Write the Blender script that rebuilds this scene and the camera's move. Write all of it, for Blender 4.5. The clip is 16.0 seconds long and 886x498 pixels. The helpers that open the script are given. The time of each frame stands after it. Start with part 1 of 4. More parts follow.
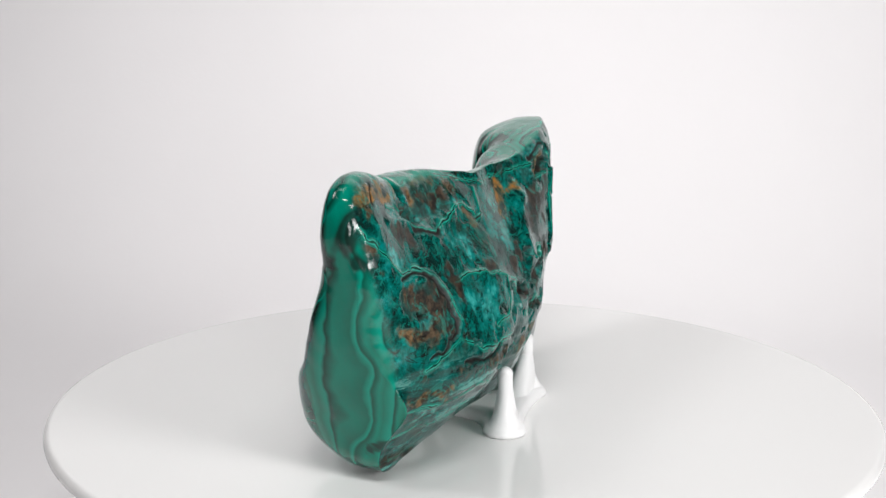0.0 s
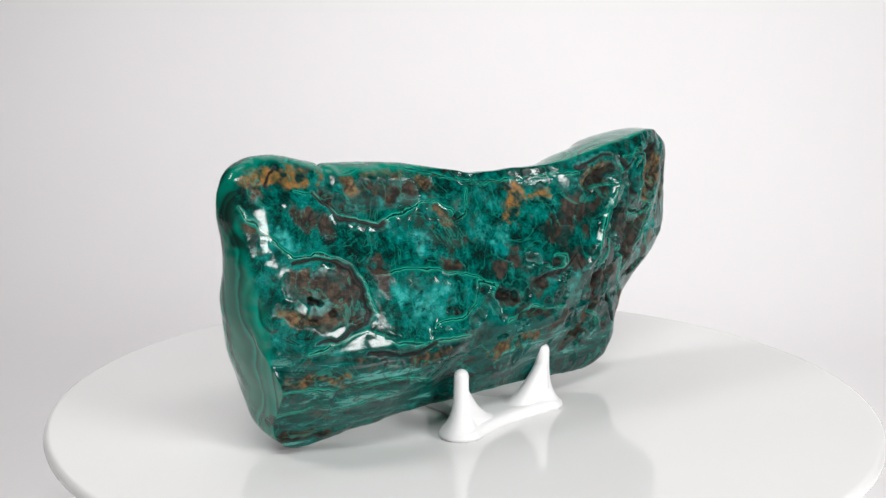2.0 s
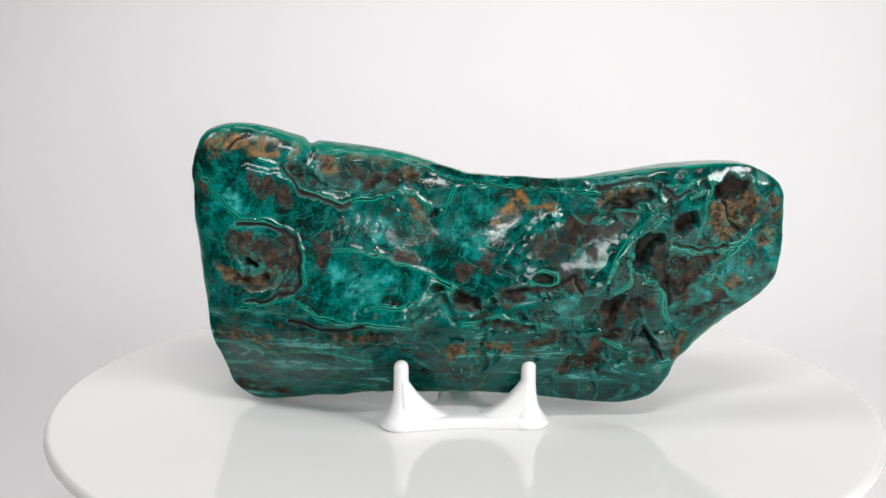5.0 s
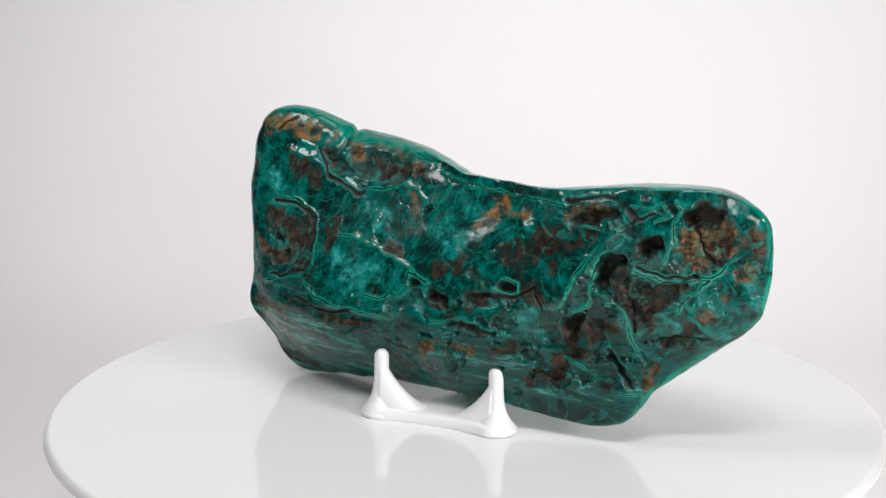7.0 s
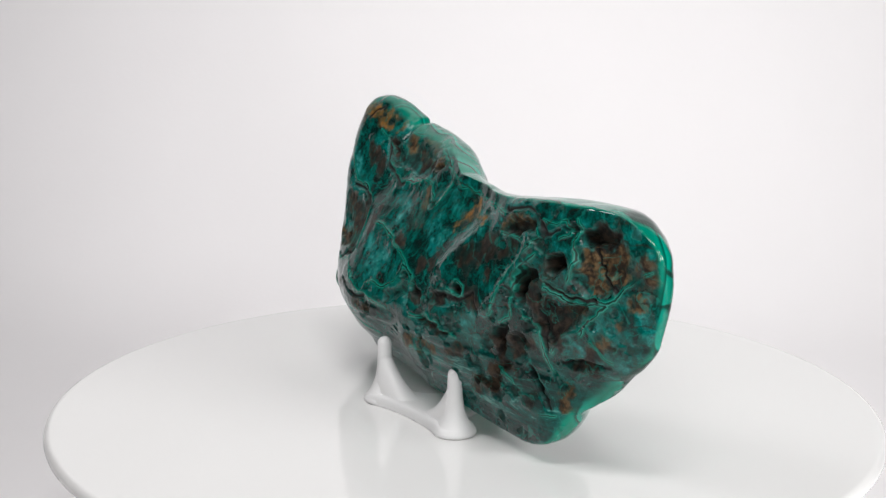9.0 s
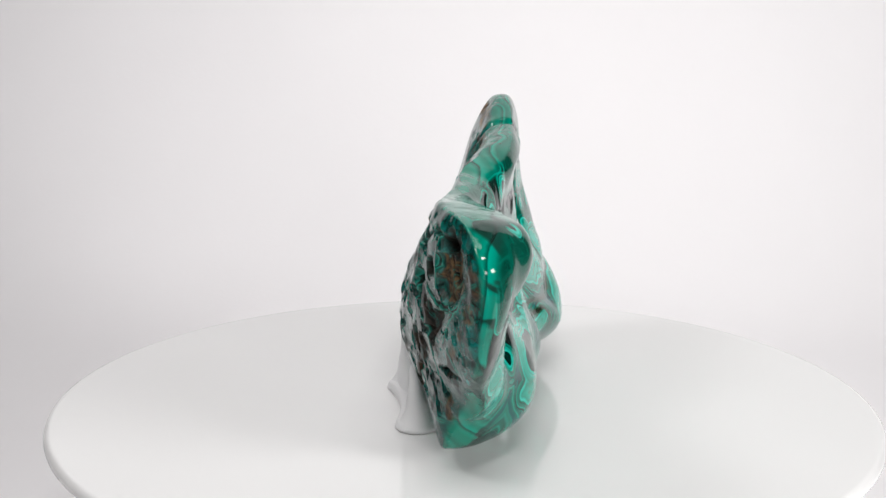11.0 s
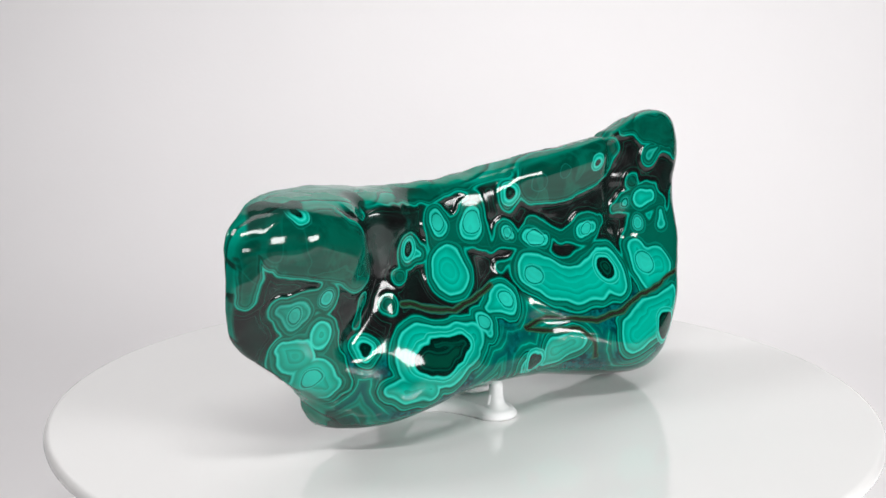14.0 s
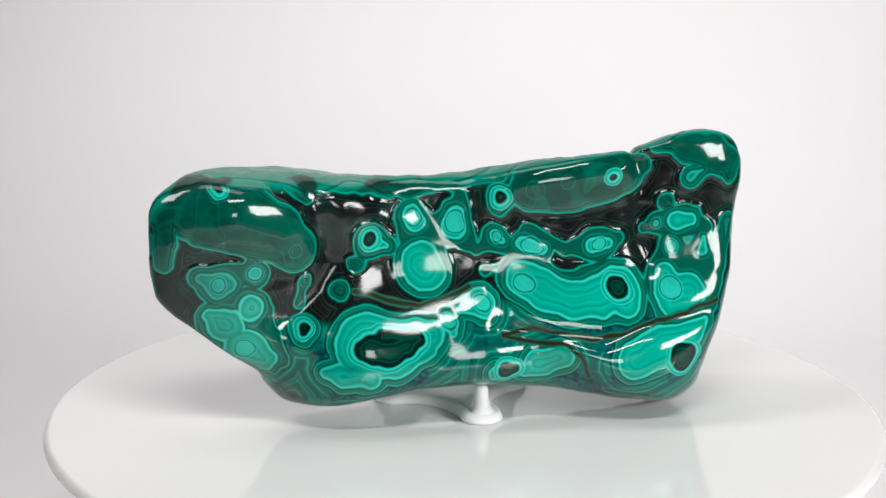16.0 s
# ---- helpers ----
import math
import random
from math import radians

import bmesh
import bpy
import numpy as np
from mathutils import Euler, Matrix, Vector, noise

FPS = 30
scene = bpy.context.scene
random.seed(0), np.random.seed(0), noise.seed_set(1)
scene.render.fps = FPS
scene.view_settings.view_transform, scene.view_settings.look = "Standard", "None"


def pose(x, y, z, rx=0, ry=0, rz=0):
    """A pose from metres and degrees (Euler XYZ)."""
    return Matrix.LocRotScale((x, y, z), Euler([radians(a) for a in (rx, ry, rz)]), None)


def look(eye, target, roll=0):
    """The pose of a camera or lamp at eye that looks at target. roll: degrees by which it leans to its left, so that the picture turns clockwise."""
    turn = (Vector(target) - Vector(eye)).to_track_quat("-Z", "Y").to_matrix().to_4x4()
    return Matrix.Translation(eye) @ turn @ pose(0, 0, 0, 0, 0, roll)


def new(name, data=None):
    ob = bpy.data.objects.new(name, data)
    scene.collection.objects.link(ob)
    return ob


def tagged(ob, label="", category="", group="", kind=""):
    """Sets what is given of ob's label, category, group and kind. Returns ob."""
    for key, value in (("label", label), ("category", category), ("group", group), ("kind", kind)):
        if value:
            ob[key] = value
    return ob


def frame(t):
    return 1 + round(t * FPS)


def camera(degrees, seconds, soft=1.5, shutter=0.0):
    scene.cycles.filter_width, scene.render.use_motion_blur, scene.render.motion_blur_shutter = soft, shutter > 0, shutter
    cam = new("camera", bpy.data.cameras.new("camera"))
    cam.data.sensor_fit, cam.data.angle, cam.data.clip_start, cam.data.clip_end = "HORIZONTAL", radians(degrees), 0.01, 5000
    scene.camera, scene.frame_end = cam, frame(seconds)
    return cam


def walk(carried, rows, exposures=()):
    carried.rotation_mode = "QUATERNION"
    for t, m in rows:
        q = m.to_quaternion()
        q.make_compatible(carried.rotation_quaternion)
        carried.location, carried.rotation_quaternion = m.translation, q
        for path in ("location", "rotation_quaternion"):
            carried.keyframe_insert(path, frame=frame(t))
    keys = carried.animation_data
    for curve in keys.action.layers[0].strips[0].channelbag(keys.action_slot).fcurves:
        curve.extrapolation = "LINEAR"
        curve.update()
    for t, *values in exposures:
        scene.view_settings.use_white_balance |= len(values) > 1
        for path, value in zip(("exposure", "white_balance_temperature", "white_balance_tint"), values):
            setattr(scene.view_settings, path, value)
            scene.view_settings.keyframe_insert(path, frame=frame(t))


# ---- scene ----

# ---- camera: on a stand, still; the turntable turns before it ----
cam = camera(26.08, 16.0, soft=1.5)
EYE = Vector((0.0, -0.6667, 0.224))
PITCH, YAW = radians(13.82), radians(0.706)
AIM = EYE + Vector((-math.sin(YAW) * math.cos(PITCH), math.cos(YAW) * math.cos(PITCH), -math.sin(PITCH)))
walk(cam, [(0.0, look(EYE, AIM, 0.317)), (16.0, look(EYE, AIM, 0.317))], exposures=[(0.0, -0.03), (16.0, -0.03)])

TURN_START, TURN_RATE = 74.0, -14.851      # degrees, degrees a second

# ---- light: a white studio with softboxes, the key low on one side of the camera ----
world = bpy.data.worlds.new("studio")
scene.world = world
world.use_nodes = True
world.node_tree.nodes["Background"].inputs[0].default_value = (1.0, 0.985, 0.99, 1)
world.node_tree.nodes["Background"].inputs[1].default_value = 0.04


def softbox(name, eye, target, width, height, watts, colour=(1, 1, 1)):
    data = bpy.data.lights.new(name, "AREA")
    data.shape, data.size, data.size_y, data.energy, data.color = "RECTANGLE", width, height, watts, colour
    ob = new(name, data)
    ob.matrix_world = look(eye, target)
    return ob


softbox("key_softbox", (1.01, -0.83, 0.47), (0, 0, 0.05), 0.50, 0.36, 12.4, (1.0, 0.985, 0.985))
softbox("fill_softbox", (0.24, -1.28, 0.34), (0, 0.1, 0.06), 0.34, 0.26, 3.2, (1.0, 0.985, 0.985))
softbox("front_strip", (0.06, -0.62, 1.05), (0, 0.0, 0.0), 0.60, 0.14, 5.6, (1.0, 0.99, 0.985))
# overhead wash added for the backdrop's brightness, no lamp known there
softbox("backdrop_top_wash", (-0.14, 0.10, 1.15), (-0.12, 0.18, 0), 0.5, 0.3, 1.4, (1.0, 0.985, 0.985))
# added lamp, unseen, only to brighten the left of the backdrop
softbox("backdrop_side_wash", (-0.72, -0.10, 0.90), (-0.36, 0.40, 0.04), 0.30, 0.30, 3.3, (1.0, 0.975, 0.985))


# ---- materials ----
def material(name):
    mat = bpy.data.materials.new(name)
    mat.use_nodes = True
    return mat, mat.node_tree.nodes, mat.node_tree.links, mat.node_tree.nodes["Principled BSDF"]


def white_material(name, colour, rough, coat=0.0, grain=400.0, bump=0.02, mottle=0.02):
    mat, nodes, links, bsdf = material(name)
    coords = nodes.new("ShaderNodeTexCoord")
    fine, broad = nodes.new("ShaderNodeTexNoise"), nodes.new("ShaderNodeTexNoise")
    fine.inputs["Scale"].default_value, broad.inputs["Scale"].default_value = grain, 9.0
    broad.inputs["Detail"].default_value = 4.0
    mix = nodes.new("ShaderNodeMix")
    mix.data_type = "RGBA"
    mix.inputs["A"].default_value = (*[c * (1 - mottle) for c in colour], 1)
    mix.inputs["B"].default_value = (*[min(1, c * (1 + mottle)) for c in colour], 1)
    height = nodes.new("ShaderNodeBump")
    height.inputs["Strength"].default_value, height.inputs["Distance"].default_value = bump, 0.001
    for n in (fine, broad):
        links.new(coords.outputs["Object"], n.inputs["Vector"])
    links.new(broad.outputs["Fac"], mix.inputs["Factor"])
    links.new(mix.outputs["Result"], bsdf.inputs["Base Color"])
    links.new(fine.outputs["Fac"], height.inputs["Height"])
    links.new(height.outputs["Normal"], bsdf.inputs["Normal"])
    bsdf.inputs["Roughness"].default_value = rough
    bsdf.inputs["Coat Weight"].default_value = coat
    bsdf.inputs["Coat Roughness"].default_value = 0.05
    return mat


PAPER = white_material("backdrop_paper", (0.90, 0.885, 0.892), 0.9, bump=0.05)
ROOM = white_material("grey_wall_paint", (0.07, 0.07, 0.072), 0.8)
ACRYLIC = white_material("gloss_white_acrylic", (0.87, 0.868, 0.86), 0.09, coat=0.0, bump=0.0)
PLASTIC = white_material("white_plastic", (0.87, 0.87, 0.87), 0.38, grain=900, bump=0.05)
ACRYLIC.node_tree.nodes["Principled BSDF"].inputs["Specular IOR Level"].default_value = 0.36
GREY_PLASTIC = white_material("grey_plastic", (0.6, 0.6, 0.6), 0.45)


# ---- helpers for meshes ----
def part(name, bm, mat, parent=None, label="", smooth=True):
    bmesh.ops.recalc_face_normals(bm, faces=bm.faces)
    mesh = bpy.data.meshes.new(name)
    bm.to_mesh(mesh)
    bm.free()
    mesh.materials.append(mat)
    for p in mesh.polygons:
        p.use_smooth = smooth
    ob = new(name, mesh)
    ob.parent = parent
    return tagged(ob, label)


def lathe(profile, steps=96, centre=(0, 0), bm=None):
    """Turns a profile of (radius, z) round a vertical axis; closes it where the radius is nought."""
    bm = bm or bmesh.new()
    rings = []
    for r, z in profile:
        if r == 0:
            rings.append([bm.verts.new((centre[0], centre[1], z))])
        else:
            rings.append([bm.verts.new((centre[0] + r * math.cos(a), centre[1] + r * math.sin(a), z))
                          for a in (2 * math.pi * k / steps for k in range(steps))])
    for a, b in zip(rings, rings[1:]):
        for k in range(steps):
            j = (k + 1) % steps
            if len(a) == 1:
                bm.faces.new((a[0], b[k], b[j]))
            elif len(b) == 1:
                bm.faces.new((a[k], a[j], b[0]))
            else:
                bm.faces.new((a[k], a[j], b[j], b[k]))
    return bm


# ---- the setting: floor and backdrop of one white sweep, unseen dark room around it ----
def sweep_sheet(name, width, profile, thick):
    """A sheet of paper bent along a (y, z) profile."""
    bm = bmesh.new()
    rows = []
    for y, z, ny, nz in profile:
        rows.append([bm.verts.new((sx * width / 2, y + o * ny, z + o * nz)) for o in (0, -thick) for sx in (-1, 1)])
    for a, b in zip(rows, rows[1:]):
        bm.faces.new((a[0], a[1], b[1], b[0]))
        bm.faces.new((a[2], b[2], b[3], a[3]))
        bm.faces.new((a[0], b[0], b[2], a[2]))
        bm.faces.new((a[1], a[3], b[3], b[1]))
    for r in (rows[0], rows[-1]):
        bm.faces.new((r[0], r[1], r[3], r[2]))
    return part(name, bm, PAPER)


FLOOR_Z, WALL_Y, BEND = -0.062, 0.5, 0.22
curve = [(y, FLOOR_Z, 0, 1) for y in (-0.40, -0.2, 0.0, WALL_Y - BEND)]
curve += [(WALL_Y - BEND + BEND * math.sin(a), FLOOR_Z + BEND * (1 - math.cos(a)), -math.sin(a), math.cos(a))
          for a in (math.pi / 2 * k / 24 for k in range(1, 25))]
curve += [(WALL_Y, z, -1, 0) for z in (0.5, 0.9)]
tagged(sweep_sheet("backdrop", 0.96, curve, 0.004), "seamless white paper sweep behind and under the turntable", "backdrop", kind="structure")


def slab(name, low, high, label, category):
    bm = bmesh.new()
    bmesh.ops.create_cube(bm, size=1)
    size = [h - l for l, h in zip(low, high)]
    m = Matrix.Translation([(l + h) / 2 for l, h in zip(low, high)]) @ Matrix.Diagonal((*size, 1))
    bmesh.ops.transform(bm, matrix=m, verts=bm.verts)
    return tagged(part(name, bm, ROOM, smooth=False), label, category, kind="structure")


# shell added out of view, dark so the stone has dark reflections
slab("wall_west", (-1.82, -2.0, -0.08), (-1.8, 1.2, 2.0), "unseen plain grey wall closing the set", "wall")
slab("wall_east", (1.8, -2.0, -0.08), (1.82, 1.2, 2.0), "unseen plain grey wall closing the set", "wall")
slab("wall_north", (-1.8, 1.2, -0.08), (1.8, 1.22, 2.0), "unseen plain grey wall closing the set", "wall")
slab("wall_south", (-1.8, -2.02, -0.08), (1.8, -2.0, 2.0), "unseen plain grey wall closing the set", "wall")
slab("floor", (-1.8, -2.0, -0.1), (1.8, 1.2, -0.075), "unseen plain grey floor under the backdrop", "floor")
slab("ceiling", (-1.8, -2.0, 2.0), (1.8, 1.2, 2.02), "unseen plain grey ceiling closing the set", "ceiling")


# ---- the turntable ----
RADIUS = 0.1515
turntable = tagged(new("turntable"), "round glossy white acrylic turntable, slowly turning", "turntable")
part("base", lathe([(0, FLOOR_Z), (0.105, FLOOR_Z), (0.11, FLOOR_Z + 0.005), (0.105, -0.016), (0.10, -0.0125), (0, -0.0125)], 96), PLASTIC, turntable, "white plastic base under the disc")
part("spindle", lathe([(0, -0.0125), (0.03, -0.0125), (0.03, -0.0052), (0, -0.0052)], 48), GREY_PLASTIC, turntable)
disc = part("disc", lathe([(0, 0)] + [(r, 0) for r in (0.03, 0.07, 0.11, 0.14, RADIUS - 0.0028)] + [(RADIUS - 0.0028, -0.0052), (0.10, -0.0052), (0, -0.0052)], 256), ACRYLIC, turntable, "glossy white disc", smooth=False)
bevel = [(RADIUS - 0.0026 + 0.0026 * math.sin(a), -0.0026 + 0.0026 * math.cos(a)) for a in (math.pi * k / 14 for k in range(15))]
part("rim", lathe([(RADIUS - 0.0028, 0)] + bevel + [(RADIUS - 0.0028, -0.0052)], 256), ACRYLIC, disc, "rounded white rim")


# ---- the display stand: three pegs with fins on a three-pointed base ----
PEGS = ((-0.0224, -0.0212, 0.0246), (0.0226, -0.0172, 0.0242), (-0.0022, 0.0135, 0.0138))
HUB = (-0.0002, -0.0165)


def peg(x, y, top):
    tip = 0.0026
    profile = [(0, 0.0002), (0.0072, 0.0002), (0.0078, 0.0008), (0.0076, 0.0018)]
    for k in range(1, 14):
        f = k / 14
        profile.append((tip + 0.0002 * (1 - f) + 0.0048 * (1 - f) ** 4.2, 0.0018 + f * (top - tip - 0.0018)))
    profile += [(tip * math.cos(a), top - tip + tip * math.sin(a)) for a in (math.pi / 2 * k / 6 for k in range(6))] + [(0, top)]
    return lathe(profile, 40, (x, y))


def fin(x0, y0, top):
    """A fin that falls in a hollow curve from a peg to the hub."""
    bm = bmesh.new()
    way = Vector((HUB[0] - x0, HUB[1] - y0, 0))
    side = Vector((-way.y, way.x, 0)).normalized()
    rings, steps = [], 26
    for k in range(steps + 1):
        f = k / steps
        high = 0.0036 + (top - 0.0068) * (1 - f) ** 2.3
        half = 0.0024 + 0.0014 * f
        c = Vector((x0, y0, 0)) + way * f
        ring = []
        for j in range(16):
            a = 2 * math.pi * j / 16
            ca, sa = (math.copysign(abs(v) ** 0.7, v) for v in (math.cos(a), math.sin(a)))
            p = c + side * half * ca * (1.5 - 0.5 * sa)
            ring.append(bm.verts.new((p.x, p.y, 0.0005 + (high - 0.0005) * (0.5 + 0.5 * sa))))
        rings.append(ring)
    for a, b in zip(rings, rings[1:]):
        for j in range(16):
            bm.faces.new((a[j], a[(j + 1) % 16], b[(j + 1) % 16], b[j]))
    bm.faces.new(rings[0])
    bm.faces.new(rings[-1][::-1])
    return bm


def three_pointed_base():
    """A low plate with a round foot at each peg and hollow sides between them."""
    outline = []
    for k in range(3):
        (px, py, _), (qx, qy, _) = PEGS[k], PEGS[(k + 1) % 3]
        a0 = math.atan2(py - HUB[1], px - HUB[0])
        for j in range(-7, 8):
            a = a0 + j * 0.2
            outline.append((px + 0.0076 * math.cos(a), py + 0.0076 * math.sin(a)))
        b0 = math.atan2(qy - HUB[1], qx - HUB[0])
        start, end = Vector(outline[-1]), Vector((qx + 0.0076 * math.cos(b0 - 1.4), qy + 0.0076 * math.sin(b0 - 1.4)))
        bend = start.lerp(end, 0.5).lerp(Vector(HUB), 0.62)
        for j in range(1, 14):
            f = j / 14
            outline.append(tuple((1 - f) ** 2 * start + 2 * f * (1 - f) * bend + f * f * end))
    bm = bmesh.new()
    levels = ((0.97, 0.0), (1.0, 0.0008), (0.99, 0.002), (0.95, 0.0032), (0.85, 0.0038), (0.5, 0.0042))
    rings = [[bm.verts.new((HUB[0] + (x - HUB[0]) * s, HUB[1] + (y - HUB[1]) * s, z)) for x, y in outline] for s, z in levels]
    n = len(outline)
    for a, b in zip(rings, rings[1:]):
        for j in range(n):
            bm.faces.new((a[j], a[(j + 1) % n], b[(j + 1) % n], b[j]))
    for ring, z in ((rings[0], 0.0), (rings[-1], 0.0042)):
        c = bm.verts.new((HUB[0], HUB[1], z))
        for j in range(n):
            bm.faces.new((ring[j], ring[(j + 1) % n], c))
    return bm


stand = tagged(new("display_stand"), "small white plastic stand with three rounded pegs on the turntable", "display stand")
part("base", three_pointed_base(), PLASTIC, stand, "low three-pointed white base")
for p in PEGS:
    part("peg", peg(*p), PLASTIC, stand)
    part("fin", fin(*p), PLASTIC, stand)


# ---- the stone ----
# its control net, in millimetres: outline round its middle, depth of the rim, squareness of the rim, swell of front and back
OUTLINE = [59.5, 60.2, 61.2, 62.8, 64.9, 64.8, 62.5, 54.7, 47.4, 40.4, 36.3, 34.2, 33.1, 32.2, 32.0, 32.0, 33.9, 36.3, 39.0, 41.8, 45.6, 50.6, 62.5, 66.1, 63.8, 60.4, 56.9, 54.4, 52.5, 51.3, 50.7, 50.6, 50.8, 51.6, 53.1, 55.1, 57.7, 61.5, 66.1, 67.1, 61.4, 55.8, 50.9, 48.1, 46.1, 45.0, 45.2, 46.6, 49.2, 53.8, 58.1, 59.2, 56.8, 54.0, 53.3, 53.4, 53.9, 55.4, 57.2, 58.9]
RIM = [4.4, 5.8, 1.5, -7.8, -6.7, -2.3, -2.1, 6.3, 14.9, 14.7, 12.7, 7.1, 7.6, 1.8, -7.0, 3.9, 3.9, -5.0, -14.4, -13.3, -8.0, -4.1, 4.9, 3.2]
SQUARE = [1.05, 1.30, 1.70, 0.92, 1.68, 2.63, 2.45, 2.08, 2.66, 2.87, 2.32, 0.70, 1.53, 1.42, 1.72, 1.35]
FRONT = [[18.1, 38.2, 33.3, 27.7, 22.2],
         [39.1, 39.9, 20.9, 19.6, 17.9],
         [47.9, 33.8, 19.5, 18.3, 22.2],
         [49.9, 29.0, 14.5, 12.5, 19.8],
         [44.5, 23.7, 7.1, 5.1, 13.7],
         [32.2, 21.6, 10.7, 11.2, 15.9],
         [10.7, 12.3, 13.9, 20.4, 23.3],
         [-6.6, 3.9, 15.0, 21.7, 24.3]]
BACK = [[12.4, -0.1, -4.9, -6.3, 7.6],
         [3.2, -21.1, -10.0, 0.9, 12.4],
         [-11.3, -27.2, -17.9, -0.3, 15.5],
         [-13.5, -25.4, -20.0, -4.7, 8.0],
         [-9.9, -24.4, -22.6, -5.3, -1.1],
         [-10.6, -15.7, -22.2, -13.2, -11.3],
         [-14.8, -10.5, -13.8, -16.7, -9.9],
         [-12.4, -5.2, -6.4, -5.3, 4.4]]


def around(values, a):
    """Smooth closed curve through evenly spaced values."""
    values = np.array(values)
    n = len(values)
    x = (a / (2 * np.pi) * n) % n
    i = np.floor(x).astype(int)
    f = x - i
    p, q, r, s = (values[(i + k) % n] for k in (-1, 0, 1, 2))
    return q + 0.5 * f * (r - p + f * (2 * p - 5 * q + 4 * r - s + f * (3 * (q - r) + s - p)))


def swell(net, u, z):
    net = np.array(net)
    gu, gz = np.linspace(-100, 110, net.shape[0]), np.linspace(5, 105, net.shape[1])
    wu = np.exp(-((u[..., None] - gu) / 30 / 0.75) ** 2)
    wz = np.exp(-((z[..., None] - gz) / 25 / 0.75) ** 2)
    wu, wz = wu / wu.sum(-1, keepdims=True), wz / wz.sum(-1, keepdims=True)
    return np.einsum("...i,ij,...j->...", wu, net, wz)


def boulder_grid(angles, rings):
    """Front and back of the boulder over angle and ring, in millimetres (length, depth, height)."""
    a = np.linspace(0, 2 * np.pi, angles, endpoint=False)
    s = 1 - (1 - np.linspace(0, 1, rings)) ** 2.0
    a, s = np.meshgrid(a, s, indexing="ij")
    reach, rim, square = around(OUTLINE, a), around(RIM, a), np.exp(around(SQUARE, a))
    u, z = s * reach * np.cos(a) * 1.9, 56 + s * reach * np.sin(a)
    w = (1 - np.minimum(s, 1) ** square) ** 0.45
    return u, z, rim + (swell(FRONT, u, z) - rim) * w, rim + (swell(BACK, u, z) - rim) * w, s


# smooth random fields over space
TABLE = np.random.default_rng(11).uniform(-1, 1, 32 ** 3).astype(np.float32)


def lattice(p, seed):
    """Smooth noise from -1 to 1 over points in lattice units."""
    i = np.floor(p).astype(np.int32)
    f = (p - i).astype(np.float32)
    f = f * f * f * (f * (f * 6 - 15) + 10)
    i = i + np.array((seed * 7, seed * 13, seed * 5), np.int32)
    low, high = i & 31, (i + 1) & 31
    xs, ys, zs = [(low[:, k] << s, high[:, k] << s) for k, s in ((0, 10), (1, 5), (2, 0))]
    rows = [[TABLE[xs[a] + ys[b] + zs[0]] * (1 - f[:, 2]) + TABLE[xs[a] + ys[b] + zs[1]] * f[:, 2] for b in (0, 1)] for a in (0, 1)]
    near, far = (r[0] * (1 - f[:, 1]) + r[1] * f[:, 1] for r in rows)
    return near * (1 - f[:, 0]) + far * f[:, 0]


def rough(p, size, seed, octaves=3):
    total, gain = 0, 1.0
    for k in range(octaves):
        total, gain, size = total + gain * lattice(p / size + 17.3 * k, seed + k), gain * 0.5, size * 0.5
    return total


def step(a, b, x):
    t = np.clip((x - a) / (b - a), 0, 1)
    return t * t * (3 - 2 * t)


EYES, CORES, INNERS, MASSES, EARTHS, PITS, PATCHES, FRONT_VEINS, BACK_VEINS, BACK_RIFTS = [], [], [], [], [], [], [], [], [], []


def eye(tone, *chain):
    EYES.append((tone, chain))


def core(*chain):
    CORES.append((0, chain))


def inner(*chain):
    INNERS.append((0, chain))


def mass(*chain):
    MASSES.append((0, chain))


def earth(hue, *chain):
    EARTHS.append((hue, chain))


def pit(depth, *chain):
    PITS.append((depth, chain))


def patch(*chain):
    PATCHES.append((0, chain))


def front_vein(*line):
    FRONT_VEINS.append(line)


def back_rift(*line):
    BACK_RIFTS.append(line)


def back_vein(*line):
    BACK_VEINS.append(line)


# where the eyes, earthy patches, hollows and veins lie on its two faces:
# tone, hue or depth, then a chain of rounds (length, height, radius), in millimetres
eye(1, (19.2, 58.1, 8.8), (18.3, 56.4, 8.8))
eye(0.9, (21.9, 75.0, 4.4), (20.8, 72.8, 4.6))
eye(1, (7.9, 70.7, 5.2), (6.6, 75.5, 4.0))
eye(0.75, (37.1, 67.1, 4.9), (31.6, 65.2, 2.4))
eye(0.4, (-9.1, 80.8, 3.8), (-8.4, 77.6, 1.8))
eye(0.12, (-20.7, 84.6, 7.7), (-31.8, 85.6, 9.2), (-42.9, 87.9, 8.8), (-52.4, 89.4, 7.6), (-58.5, 91.5, 3.6))
eye(0.6, (-6.9, 67.8, 3.0), (-9.7, 65.9, 2.6))
eye(1, (-17.2, 64.8, 3.6), (-22.9, 62.5, 3.4))
eye(0.9, (-41.9, 63.7, 4.0), (-46.5, 64.1, 3.4))
eye(0.9, (-16.1, 53.0, 6.8), (-22.9, 48.8, 8.0), (-31.7, 45.1, 7.2), (-40.9, 45.7, 8.0), (-49.7, 48.9, 8.5), (-50.4, 44.8, 6.9))
eye(0.85, (-67.1, 52.7, 4.9), (-67.7, 47.1, 7.1), (-74.4, 46.4, 7.3), (-66.0, 42.6, 4.5))
eye(0.8, (-72.9, 71.1, 4.5), (-77.6, 71.8, 3.7))
eye(0.5, (-65.3, 70.1, 2.6))
eye(0.6, (-70.6, 62.0, 3.7))
eye(0.6, (-81.5, 60.2, 2.9), (-81.9, 64.8, 2.0))
